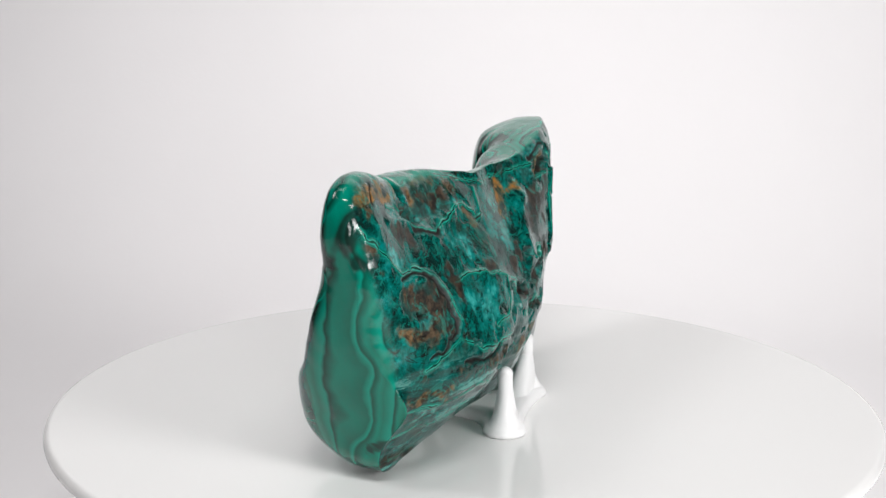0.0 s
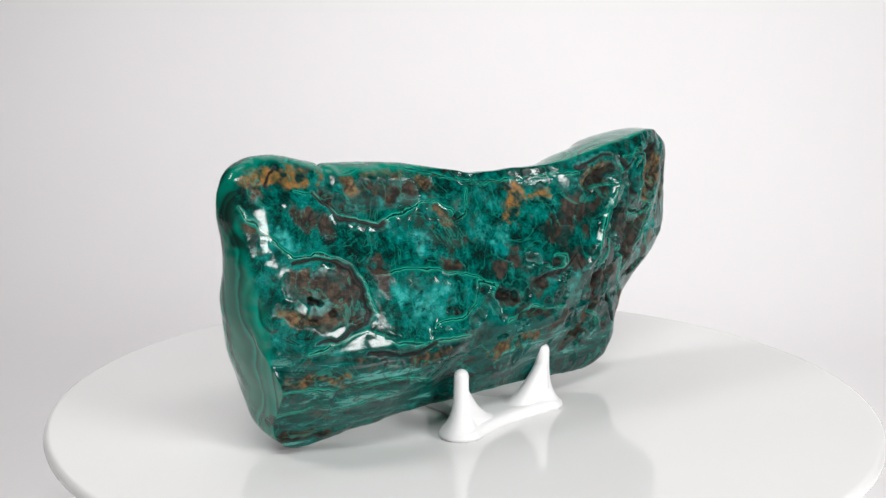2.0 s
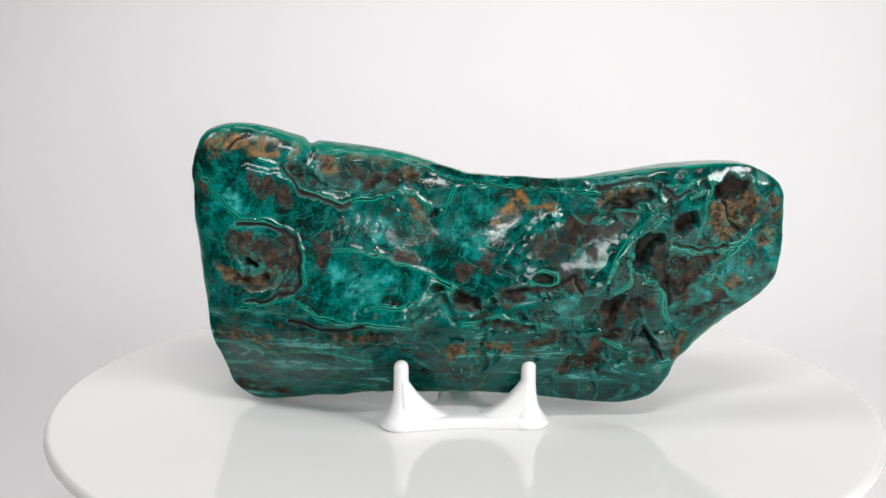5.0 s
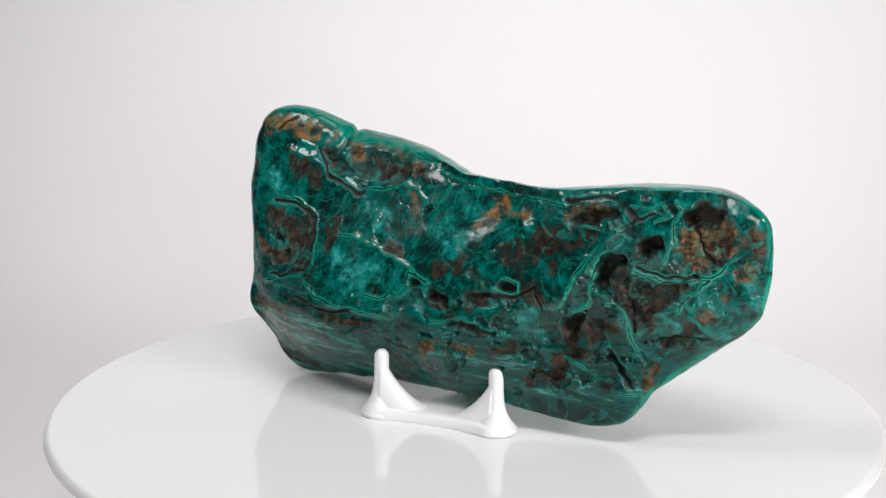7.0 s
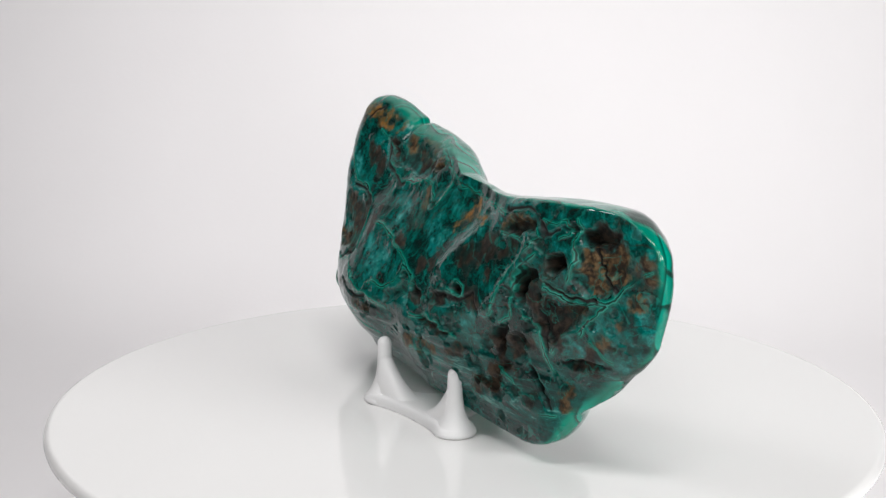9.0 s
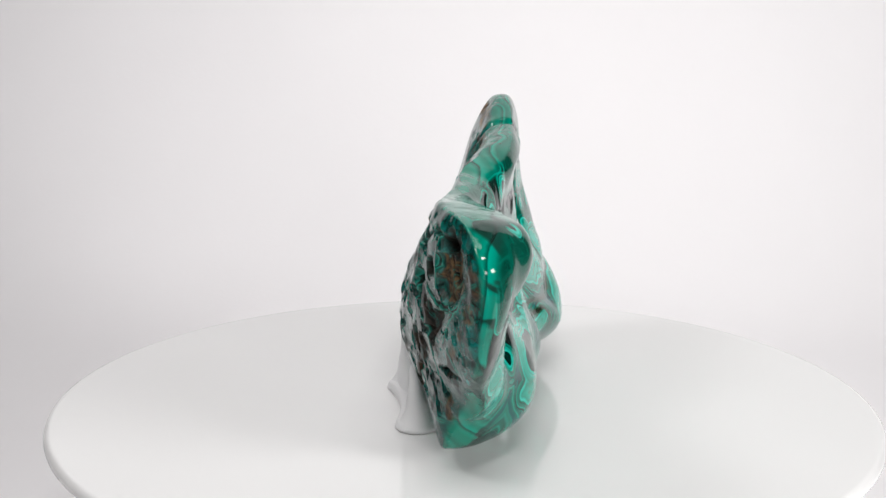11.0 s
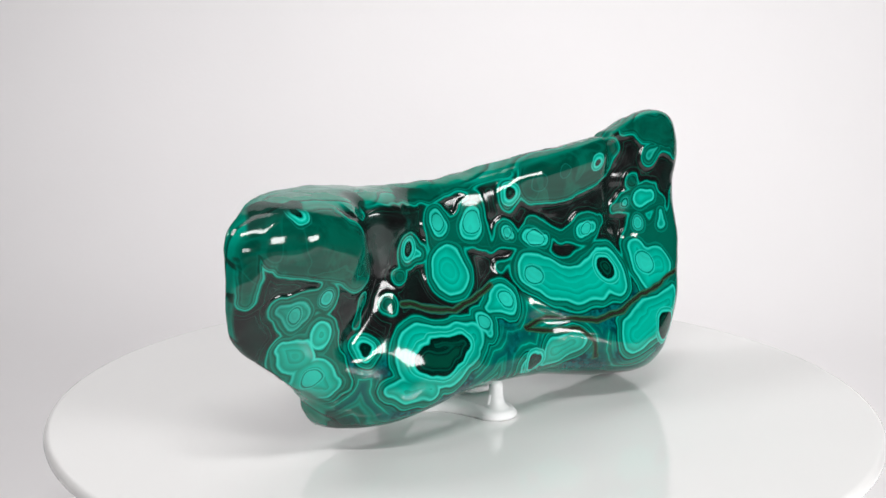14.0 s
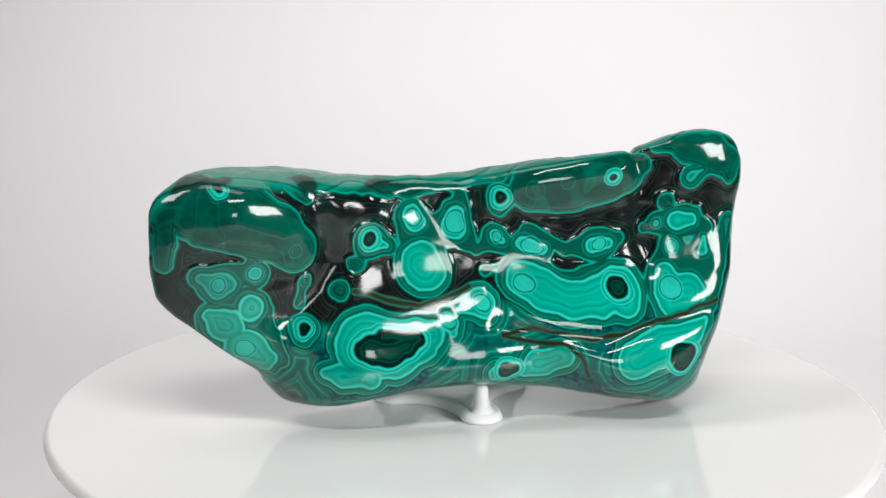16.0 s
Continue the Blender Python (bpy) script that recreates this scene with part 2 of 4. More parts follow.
eye(0.4, (-91.8, 69.9, 2.1), (-90.5, 64.4, 1.4))
eye(0.85, (-51.9, 24.9, 7.6), (-63.3, 29.7, 8.5), (-73.3, 33.0, 5.7), (-79.5, 36.8, 2.4))
eye(0.7, (-19.8, 23.7, 6.6), (-25.3, 26.1, 6.0), (-14.9, 20.2, 3.2))
eye(0.7, (-2.9, 21.1, 3.6), (-7.2, 21.1, 3.2))
eye(0.85, (41.3, 33.0, 11.8), (32.8, 30.9, 11.4), (23.6, 33.4, 8.3), (18.4, 35.2, 5.9))
eye(0.95, (12.3, 39.0, 4.0), (11.3, 35.7, 2.8))
eye(1, (-0.0, 44.8, 6.2), (7.9, 42.3, 2.6))
eye(0.85, (62.0, 38.4, 4.3), (62.7, 35.5, 3.1))
eye(0.95, (89.2, 41.0, 7.4), (94.0, 43.8, 4.0))
eye(0.95, (80.4, 47.0, 5.8))
eye(0.9, (82.0, 32.5, 8.4), (76.0, 27.0, 5.6))
mass((89.5, 41.5, 8.6), (80.6, 47.0, 7.4), (81.5, 36.0, 9.0), (75.0, 26.0, 6.0))
eye(0.9, (41.0, 21.4, 4.7), (49.5, 22.8, 5.1), (54.9, 23.5, 3.2))
eye(0.5, (91.8, 55.1, 5.8), (98.2, 58.5, 2.7), (87.8, 55.5, 3.9))
eye(0.55, (79.2, 59.3, 3.9))
eye(0.1, (103.4, 86.1, 8.6), (91.0, 88.3, 10.0), (81.1, 81.7, 7.7), (71.5, 75.2, 7.7), (64.3, 67.3, 6.6), (88.8, 81.1, 7.7), (101.8, 78.3, 4.8))
eye(0.16, (98.3, 75.1, 3.8), (87.0, 73.6, 5.0), (75.4, 70.4, 5.0), (65.3, 65.4, 5.4), (61.2, 67.0, 3.9))
eye(0.12, (109.8, 81.0, 3.5), (109.3, 71.4, 2.9), (109.4, 63.3, 2.5))
eye(0.25, (54.2, 89.7, 1.6), (38.5, 86.4, 2.2), (22.4, 84.6, 2.8), (6.4, 86.2, 2.0), (-8.6, 88.9, 1.8))
eye(0.3, (66.0, 90.8, 2.3), (62.0, 88.2, 2.5), (59.3, 85.0, 1.6))
eye(0.3, (49.5, 51.1, 2.4))
eye(0.3, (61.9, 54.5, 1.8))
eye(0.2, (-64.6, 98.4, 1.4), (-70.9, 99.4, 2.8), (-76.6, 96.9, 4.5), (-85.9, 94.5, 5.7), (-91.8, 91.6, 4.5), (-92.1, 87.0, 2.5))
eye(0.5, (-77.1, 86.6, 2.6), (-81.0, 88.6, 1.6))
eye(0.1, (-68.5, 78.1, 2.4))
eye(0.2, (42.5, 59.3, 2.4))
eye(0.35, (90.9, 88.8, 4.6))
eye(0.3, (102.5, 87.5, 2.4))
eye(0.3, (66.0, 66.5, 3.4))
eye(0.22, (84.0, 81.0, 3.6), (78.0, 79.0, 2.6))
eye(0.25, (-20.5, 84.0, 4.4))
eye(0.25, (-32.0, 87.0, 2.6))
eye(0.3, (-83.0, 92.0, 2.2), (-87.0, 90.0, 2.0))
inner((-16.1, 51.6, 2.2), (-18.0, 51.0, 1.8))
inner((12.3, 38.6, 2.0))
inner((21.6, 74.4, 2.4))
inner((7.4, 72.0, 2.6), (7.0, 74.5, 2.0))
inner((79.2, 59.3, 2.3))
inner((91.8, 55.1, 2.4))
inner((-19.0, 64.2, 2.0), (-21.0, 63.2, 1.8))
inner((91.0, 88.6, 2.8))
inner((-32.0, 87.0, 1.6))
inner((-65.3, 70.1, 1.2))
inner((-70.6, 62.0, 1.8))
inner((-7.8, 67.2, 1.5))
inner((-0.5, 44.6, 2.6))
inner((82.0, 32.0, 3.0))
inner((-43.5, 63.9, 2.0))
inner((-20.5, 84.0, 2.2))
inner((65.0, 66.5, 1.6))
inner((-68.0, 48.0, 3.4))
core((37.5, 68.1, 2.4))
core((-9.1, 80.8, 2.0))
core((-48.7, 48.9, 3.8))
core((-69.3, 25.0, 4.3), (-72.3, 26.0, 2.8))
core((40.5, 31.5, 4.3), (33.8, 29.7, 4.3), (27.4, 32.0, 3.3), (23.2, 34.0, 1.8), (35.7, 35.4, 2.0))
core((62.3, 39.1, 1.2), (62.7, 37.3, 1.0))
core((91.0, 89.5, 1.3))
core((-48.1, 88.4, 1.0))
core((-7.1, 22.3, 2.4), (-10.8, 22.8, 1.6))
mass((22.0, 74.2, 6.1), (21.8, 69.1, 5.6), (8.2, 70.7, 6.8), (4.7, 80.9, 2.8), (3.6, 66.0, 4.0), (-0.9, 63.0, 2.0), (-6.1, 67.0, 5.0), (-12.6, 62.4, 3.2), (-20.0, 63.5, 7.2), (-18.7, 69.3, 2.8), (-31.3, 62.3, 2.8), (-43.1, 63.9, 6.8), (-50.4, 65.9, 2.8))
mass((19.4, 57.4, 9.9))
mass((37.3, 67.1, 6.7), (31.2, 65.2, 4.0))
mass((-9.1, 80.4, 5.2))
mass((-3.4, 55.9, 2.4), (-7.5, 57.0, 1.2))
mass((-15.1, 53.0, 8.0), (-30.0, 46.4, 9.2), (-48.6, 48.2, 10.5))
mass((-60.7, 69.0, 2.4), (-65.9, 70.1, 4.5), (-75.3, 71.0, 6.5), (-82.8, 69.1, 3.3))
mass((-70.6, 61.4, 5.3), (-67.1, 49.9, 8.1), (-81.3, 61.2, 4.9), (-86.8, 55.0, 3.3), (-77.8, 45.9, 9.0), (-91.8, 68.2, 2.9))
mass((91.8, 55.1, 7.4), (98.2, 58.9, 3.9), (79.2, 59.3, 5.4), (81.2, 66.2, 1.9))
mass((63.3, 47.8, 2.4), (62.1, 53.9, 2.0))
mass((70.4, 26.6, 2.8), (72.4, 37.3, 2.4), (75.2, 45.6, 2.7))
mass((-77.1, 86.6, 3.7), (-82.1, 89.2, 2.4), (-90.9, 88.7, 4.1))
mass((49.1, 51.1, 3.5))
front_vein((44.4, 50.2), (33.5, 47.2), (22.0, 44.1), (11.5, 46.6), (2.6, 50.6))
front_vein((-7.4, 34.7), (-17.3, 36.7), (-28.4, 34.9), (-38.0, 32.9), (-50.5, 34.2), (-61.4, 38.6), (-76.4, 41.1), (-85.2, 42.9))
front_vein((-7.3, 34.3), (-18.8, 31.8), (-27.9, 31.2), (-33.3, 26.1), (-36.0, 19.3))
pit(3.5, (-78.0, 57.0, 1.2), (-74.8, 55.6, 1.4))
pit(2.5, (-71.3, 51.5, 1.7))
pit(2.2, (-89.8, 53.9, 1.2), (-82.8, 51.1, 2.3), (-77.5, 49.2, 1.6))
pit(0.8, (-83.8, 62.4, 3.9), (-74.3, 60.0, 6.6), (-65.1, 57.8, 6.6), (-63.0, 52.3, 5.0), (-75.2, 51.7, 5.8))
pit(3.0, (-10.9, 50.8, 1.0), (-8.1, 51.1, 1.0))
pit(3.0, (-2.7, 47.9, 1.8), (3.4, 47.9, 1.4), (3.4, 45.5, 1.6))
pit(3.0, (25.3, 54.4, 1.4), (29.8, 54.4, 1.4))
pit(2.5, (20.4, 53.9, 1.2))
pit(2.0, (13.6, 57.6, 1.8), (16.5, 56.7, 1.6))
pit(2.5, (9.1, 47.2, 1.2))
pit(1.6, (11.9, 47.9, 1.8), (18.4, 48.3, 2.6), (24.0, 48.3, 1.2))
pit(1.8, (-13.9, 43.2, 1.8), (-10.5, 44.2, 1.4))
pit(1.6, (6.0, 39.5, 1.4), (13.6, 38.3, 1.6), (21.5, 37.9, 1.2))
pit(2.4, (18.0, 41.1, 1.2), (20.8, 41.2, 1.2))
pit(1.6, (-5.5, 33.0, 0.6), (-1.2, 32.0, 0.6))
pit(2.0, (-54.0, 41.9, 0.8), (-51.0, 41.2, 1.0))
pit(3.0, (-11.0, 75.2, 0.8), (-12.3, 74.2, 1.0))
pit(2.2, (-61.5, 88.1, 2.4), (-57.5, 85.2, 2.8), (-51.6, 83.0, 1.6))
pit(1.2, (-49.9, 86.5, 4.4), (-38.1, 85.1, 5.6), (-28.4, 84.8, 4.4))
pit(1.5, (-93.6, 84.0, 1.2), (-93.1, 79.5, 1.5))
pit(1.5, (-19.3, 86.4, 1.6), (-16.9, 88.1, 1.2))
pit(3.0, (49.8, 80.0, 2.7), (56.1, 81.4, 3.4), (62.8, 83.1, 3.0))
pit(5.0, (61.9, 58.9, 2.7), (62.3, 64.6, 2.7), (67.4, 68.2, 2.3))
pit(5.0, (75.0, 71.9, 2.7), (79.5, 73.8, 2.7), (81.3, 72.3, 1.7))
pit(6.0, (90.0, 84.0, 2.6), (93.8, 85.2, 3.4), (99.2, 84.3, 2.3), (89.3, 81.1, 1.5))
pit(2.6, (89.8, 76.6, 4.7), (97.9, 77.6, 5.3), (88.7, 69.0, 4.2), (95.9, 68.5, 2.3), (101.9, 82.5, 2.3))
pit(2.2, (74.9, 56.4, 4.2), (72.3, 50.9, 2.7), (82.0, 57.9, 3.0), (87.3, 60.2, 1.9), (72.1, 45.7, 1.1))
pit(3.0, (51.3, 42.8, 3.1), (54.1, 47.1, 1.9), (52.5, 38.4, 1.9))
pit(2.5, (83.8, 86.9, 1.7), (82.2, 85.6, 1.3))
pit(2.2, (80.8, 40.0, 1.5), (86.3, 40.5, 1.5), (92.5, 41.4, 1.1))
pit(2.5, (63.5, 32.5, 0.8), (67.1, 28.2, 1.0), (70.3, 21.6, 1.2))
pit(2.0, (72.9, 35.0, 1.4), (76.4, 30.0, 2.3))
pit(1.5, (61.8, 44.8, 2.7))
pit(1.5, (48.8, 32.0, 1.6), (54.7, 33.7, 1.6))
pit(2.5, (-18.0, 40.9, 1.8), (-8.5, 46.0, 2.4), (-4.5, 39.9, 1.4))
pit(1.8, (7.9, 39.7, 2.0), (17.0, 39.0, 1.6), (23.4, 37.4, 1.0))
earth(1, (-91.1, 97.2, 1.0), (-83.6, 95.7, 1.6), (-76.6, 95.4, 1.6), (-69.6, 94.4, 1.0))
earth(1, (-61.3, 93.8, 1.4))
earth(0.75, (-50.9, 91.0, 2.8), (-48.3, 88.6, 1.8))
earth(0.15, (-61.6, 87.6, 2.7), (-56.8, 84.4, 2.8))
earth(0.7, (-41.8, 92.3, 1.0), (-35.0, 91.7, 0.8), (-26.8, 92.0, 1.0))
earth(0.8, (-21.1, 86.0, 2.0), (-18.8, 87.7, 1.2))
earth(0.6, (-18.4, 76.4, 1.6), (-18.3, 72.9, 1.4), (-14.7, 70.9, 1.2))
earth(1, (16.9, 80.0, 2.0), (16.3, 76.3, 1.8), (12.5, 72.7, 1.2), (9.6, 70.2, 0.6))
earth(1, (20.5, 77.5, 1.0), (26.5, 77.9, 1.0), (29.4, 77.1, 1.2))
earth(0.25, (25.7, 64.1, 2.4), (31.5, 65.5, 2.8), (34.3, 70.1, 2.0))
earth(0.25, (41.4, 74.5, 2.4), (45.3, 71.4, 2.4), (42.7, 68.7, 2.0))
earth(0.2, (32.5, 56.8, 2.4), (35.5, 51.6, 2.0))
earth(0.18, (-62.6, 61.3, 2.3), (-60.8, 54.0, 2.9), (-62.4, 49.6, 2.3), (-66.0, 65.1, 1.6))
earth(0.65, (-88.9, 54.5, 1.7), (-83.7, 51.5, 2.5), (-78.4, 49.2, 1.6))
earth(0.5, (-83.6, 65.3, 1.9), (-76.6, 65.3, 1.6))
earth(0.5, (-91.8, 92.1, 1.2), (-89.0, 92.4, 0.8))
earth(0.45, (-94.6, 82.2, 1.2), (-93.6, 78.6, 1.5))
earth(0.7, (-88.0, 30.3, 0.6), (-81.9, 29.5, 1.4), (-76.5, 30.0, 1.4), (-68.5, 28.7, 1.2))
earth(0.5, (-66.3, 34.4, 0.8))
earth(0.5, (-45.3, 32.3, 0.8), (-35.3, 31.5, 0.8), (-29.0, 31.8, 0.8))
earth(0.65, (-6.3, 28.6, 1.2), (0.1, 28.4, 1.6))
earth(0.55, (8.6, 29.3, 1.6), (12.9, 31.4, 1.2))
earth(0.25, (6.0, 40.1, 1.6), (13.7, 38.7, 1.6), (21.5, 38.3, 1.0))
earth(0.2, (13.0, 48.2, 2.0), (18.4, 48.3, 2.6))
earth(0.2, (-1.8, 47.3, 2.0), (4.0, 46.1, 2.0))
earth(0.4, (-14.9, 70.1, 2.0), (-12.2, 68.1, 1.2))
earth(0.35, (-22.9, 61.6, 2.0), (-18.0, 60.4, 1.6))
earth(0.3, (-1.0, 56.5, 1.6), (8.4, 61.4, 1.0), (7.4, 55.9, 1.2))
earth(0.3, (-13.9, 43.2, 1.8))
earth(0.35, (-43.6, 87.0, 2.0), (-28.2, 85.7, 2.0), (-35.4, 84.1, 2.0))
earth(0.35, (-82.4, 6.7, 2.4), (-65.4, 7.4, 1.2))
earth(0.3, (-77.4, 84.2, 2.7), (-64.4, 76.9, 2.3))
earth(0.3, (-50.5, 66.4, 2.0), (-50.2, 57.5, 2.3))
earth(0.85, (47.4, 81.0, 1.5), (55.4, 83.7, 1.5), (62.6, 85.7, 1.1))
# hue 0.1 rounds below add to the dark put into the deep pits
earth(0.1, (56.4, 80.3, 3.1))
earth(0.7, (87.7, 72.8, 3.0), (91.9, 69.0, 3.4), (98.8, 75.7, 4.9), (101.0, 79.5, 2.6), (88.6, 76.8, 2.6))
earth(0.1, (92.5, 84.1, 4.1), (100.0, 84.3, 1.9))
earth(0.4, (82.0, 57.9, 3.0), (87.4, 59.2, 2.3), (76.7, 56.6, 3.4))
earth(0.3, (72.3, 51.9, 3.1), (70.4, 56.7, 1.9), (72.1, 45.7, 1.3))
earth(0.1, (62.7, 62.9, 3.8))
earth(0.1, (76.9, 72.6, 3.4))
earth(0.6, (107.6, 68.4, 1.9), (105.2, 64.5, 1.5), (103.1, 58.7, 1.1), (101.5, 55.7, 0.9))
earth(0.6, (93.8, 49.4, 1.9), (99.0, 48.7, 1.1))
earth(0.45, (108.9, 79.1, 1.9), (111.5, 74.3, 1.5))
earth(0.35, (63.7, 45.0, 2.3), (61.4, 40.5, 1.5))
earth(0.5, (76.4, 30.0, 1.9), (75.3, 23.7, 1.9))
earth(0.35, (52.9, 33.6, 2.3), (45.8, 30.6, 1.8), (57.4, 32.9, 1.4))
earth(0.2, (51.3, 42.8, 3.1), (52.5, 38.4, 2.3))
earth(0.3, (63.1, 23.1, 1.8))
earth(0.3, (38.2, 72.2, 3.1), (36.2, 66.4, 3.1), (27.7, 64.4, 2.7), (43.5, 74.7, 2.3))
earth(0.3, (55.4, 75.3, 2.7), (49.9, 70.0, 1.9))
earth(0.3, (44.7, 61.9, 1.5))
earth(0.2, (38.3, 55.5, 2.7), (41.4, 51.8, 1.9))
earth(0.6, (-4.2, 28.2, 2.0), (2.7, 27.2, 1.6), (12.2, 29.9, 1.8))
earth(0.4, (24.0, 31.4, 2.0), (30.2, 33.2, 1.6))
earth(0.35, (37.9, 22.1, 3.5), (46.2, 25.3, 2.0))
earth(0.2, (81.7, 38.5, 1.9), (89.8, 40.8, 1.5))
earth(0.35, (-82.0, 60.0, 3.0), (-72.0, 60.5, 4.0), (-66.0, 55.0, 4.0))
earth(0.45, (-76.0, 50.5, 2.5), (-68.0, 50.5, 2.5))
earth(0.1, (66.0, 62.0, 4.0), (70.0, 55.0, 3.5))
earth(0.22, (72.0, 58.0, 4.5), (80.0, 56.0, 4.0), (76.0, 48.0, 4.0))
earth(0.3, (92.0, 46.0, 3.5), (86.0, 40.0, 3.0))
earth(0.12, (58.0, 42.0, 3.0), (56.0, 38.0, 2.5))
patch((-30.1, 68.9, 3.1), (-25.0, 69.6, 2.8))
patch((-3.9, 68.6, 2.8), (-0.3, 65.6, 2.8), (-3.1, 71.1, 2.0))
patch((-86.2, 78.4, 2.7), (-82.5, 76.4, 2.3), (-91.6, 80.4, 1.2))
patch((-43.2, 51.7, 3.9), (-33.8, 49.5, 3.9), (-27.2, 52.7, 2.7))
patch((36.1, 80.5, 2.0), (44.9, 80.9, 2.0))
patch((3.4, 63.6, 2.4), (6.9, 68.7, 2.0))
patch((-81.0, 11.6, 1.6), (-65.7, 10.0, 1.4), (-50.2, 10.3, 1.0))
patch((-47.1, 29.3, 1.2), (-54.6, 27.5, 1.0))
patch((-23.2, 81.0, 1.6), (-29.7, 78.5, 1.2))
patch((29.8, 71.2, 1.6), (31.2, 75.1, 1.6))
patch((91.8, 44.1, 1.5), (82.4, 49.1, 1.1))
patch((58.3, 30.9, 1.9), (50.6, 27.0, 1.6))
back_vein((-74.2, 91.5), (-66.7, 88.5), (-59.8, 81.7), (-52.2, 78.2), (-44.6, 76.0), (-36.3, 77.8), (-25.4, 80.4), (-17.9, 80.6), (-13.2, 77.5), (-11.9, 74.2), (-7.7, 75.6), (-4.3, 83.1))
back_vein((-51.4, 61.9), (-39.8, 61.8), (-28.1, 60.4), (-20.6, 57.6), (-12.8, 54.4), (-8.6, 53.2), (-3.5, 51.3))
back_vein((-96.7, 88.4), (-94.6, 84.9), (-91.5, 81.3), (-88.1, 78.5), (-81.2, 71.7), (-68.9, 69.8), (-60.6, 66.4), (-56.6, 59.1), (-56.3, 50.0))
back_vein((-34.9, 42.7), (-22.3, 43.1), (-15.6, 47.2), (-12.6, 52.2))
back_vein((-53.0, 92.8), (-44.4, 93.6), (-32.0, 93.7), (-17.4, 90.3), (-6.0, 86.8), (3.8, 84.5), (18.5, 83.2), (34.5, 84.0), (45.5, 84.1))
back_vein((-13.3, 49.1), (-3.5, 48.8), (-6.5, 53.0), (-13.2, 53.2), (-13.3, 49.1))
back_vein((23.0, 52.9), (27.7, 51.3), (31.6, 52.8), (31.3, 56.4), (25.7, 56.9))
back_vein((-81.8, 39.6), (-61.3, 45.2), (-50.8, 39.5), (-31.4, 37.1), (-18.0, 36.4))
back_vein((-90.1, 26.3), (-76.2, 26.1), (-65.4, 25.3), (-47.0, 27.1), (-33.1, 22.3))
back_vein((-87.2, 16.6), (-76.8, 19.1), (-63.4, 16.8), (-53.4, 20.0))
back_vein((67.8, 85.2), (69.6, 80.7), (65.1, 77.7), (55.3, 77.2), (46.3, 77.9))
back_vein((66.0, 77.7), (60.2, 71.3), (55.0, 64.1), (51.0, 57.2), (47.9, 49.7))
back_vein((67.7, 74.8), (61.8, 68.7), (57.7, 59.3), (57.2, 51.5), (53.2, 49.4))
back_vein((71.8, 65.6), (78.1, 64.4), (85.1, 63.2), (92.5, 64.2), (96.7, 63.9))
back_vein((71.9, 64.0), (78.1, 62.8), (87.2, 61.7), (96.7, 63.1))
back_vein((96.3, 62.8), (91.0, 57.5), (86.0, 52.4), (81.2, 50.4), (77.0, 46.8), (73.6, 42.6))
back_vein((90.2, 57.5), (85.9, 50.3), (82.9, 47.5), (75.2, 45.6))
back_vein((96.7, 63.9), (103.3, 70.2), (108.2, 75.2), (111.5, 76.2))
back_vein((62.7, 51.9), (66.8, 51.5), (70.0, 46.6), (70.7, 38.9), (74.1, 33.6))
back_vein((85.0, 90.2), (87.3, 86.7), (84.5, 81.6), (85.2, 74.7), (82.4, 67.6))
back_vein((70.4, 87.3), (76.6, 86.0), (80.9, 88.2), (83.3, 83.8), (78.8, 81.5))
back_vein((90.2, 50.1), (93.6, 46.2), (97.0, 43.3))
back_vein((48.8, 32.0), (54.7, 28.6), (59.9, 20.6), (67.8, 18.4), (72.2, 19.7))
back_vein((-1.3, 38.3), (11.7, 42.0), (19.2, 39.3), (29.4, 37.4))
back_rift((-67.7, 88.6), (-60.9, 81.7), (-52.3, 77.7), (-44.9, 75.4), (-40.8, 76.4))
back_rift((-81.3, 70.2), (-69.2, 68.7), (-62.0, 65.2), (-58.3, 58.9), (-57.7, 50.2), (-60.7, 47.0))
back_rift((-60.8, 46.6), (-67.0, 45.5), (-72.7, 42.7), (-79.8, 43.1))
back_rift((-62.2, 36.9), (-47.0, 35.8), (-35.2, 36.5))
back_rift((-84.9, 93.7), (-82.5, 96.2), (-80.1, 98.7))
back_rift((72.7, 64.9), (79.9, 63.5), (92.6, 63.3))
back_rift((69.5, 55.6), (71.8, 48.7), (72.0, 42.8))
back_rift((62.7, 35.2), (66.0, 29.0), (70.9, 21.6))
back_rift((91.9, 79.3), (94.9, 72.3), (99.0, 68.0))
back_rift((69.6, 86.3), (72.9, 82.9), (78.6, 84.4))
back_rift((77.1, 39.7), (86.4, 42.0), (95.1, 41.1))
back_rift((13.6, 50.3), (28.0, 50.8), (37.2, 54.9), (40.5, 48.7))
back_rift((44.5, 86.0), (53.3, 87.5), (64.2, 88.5))


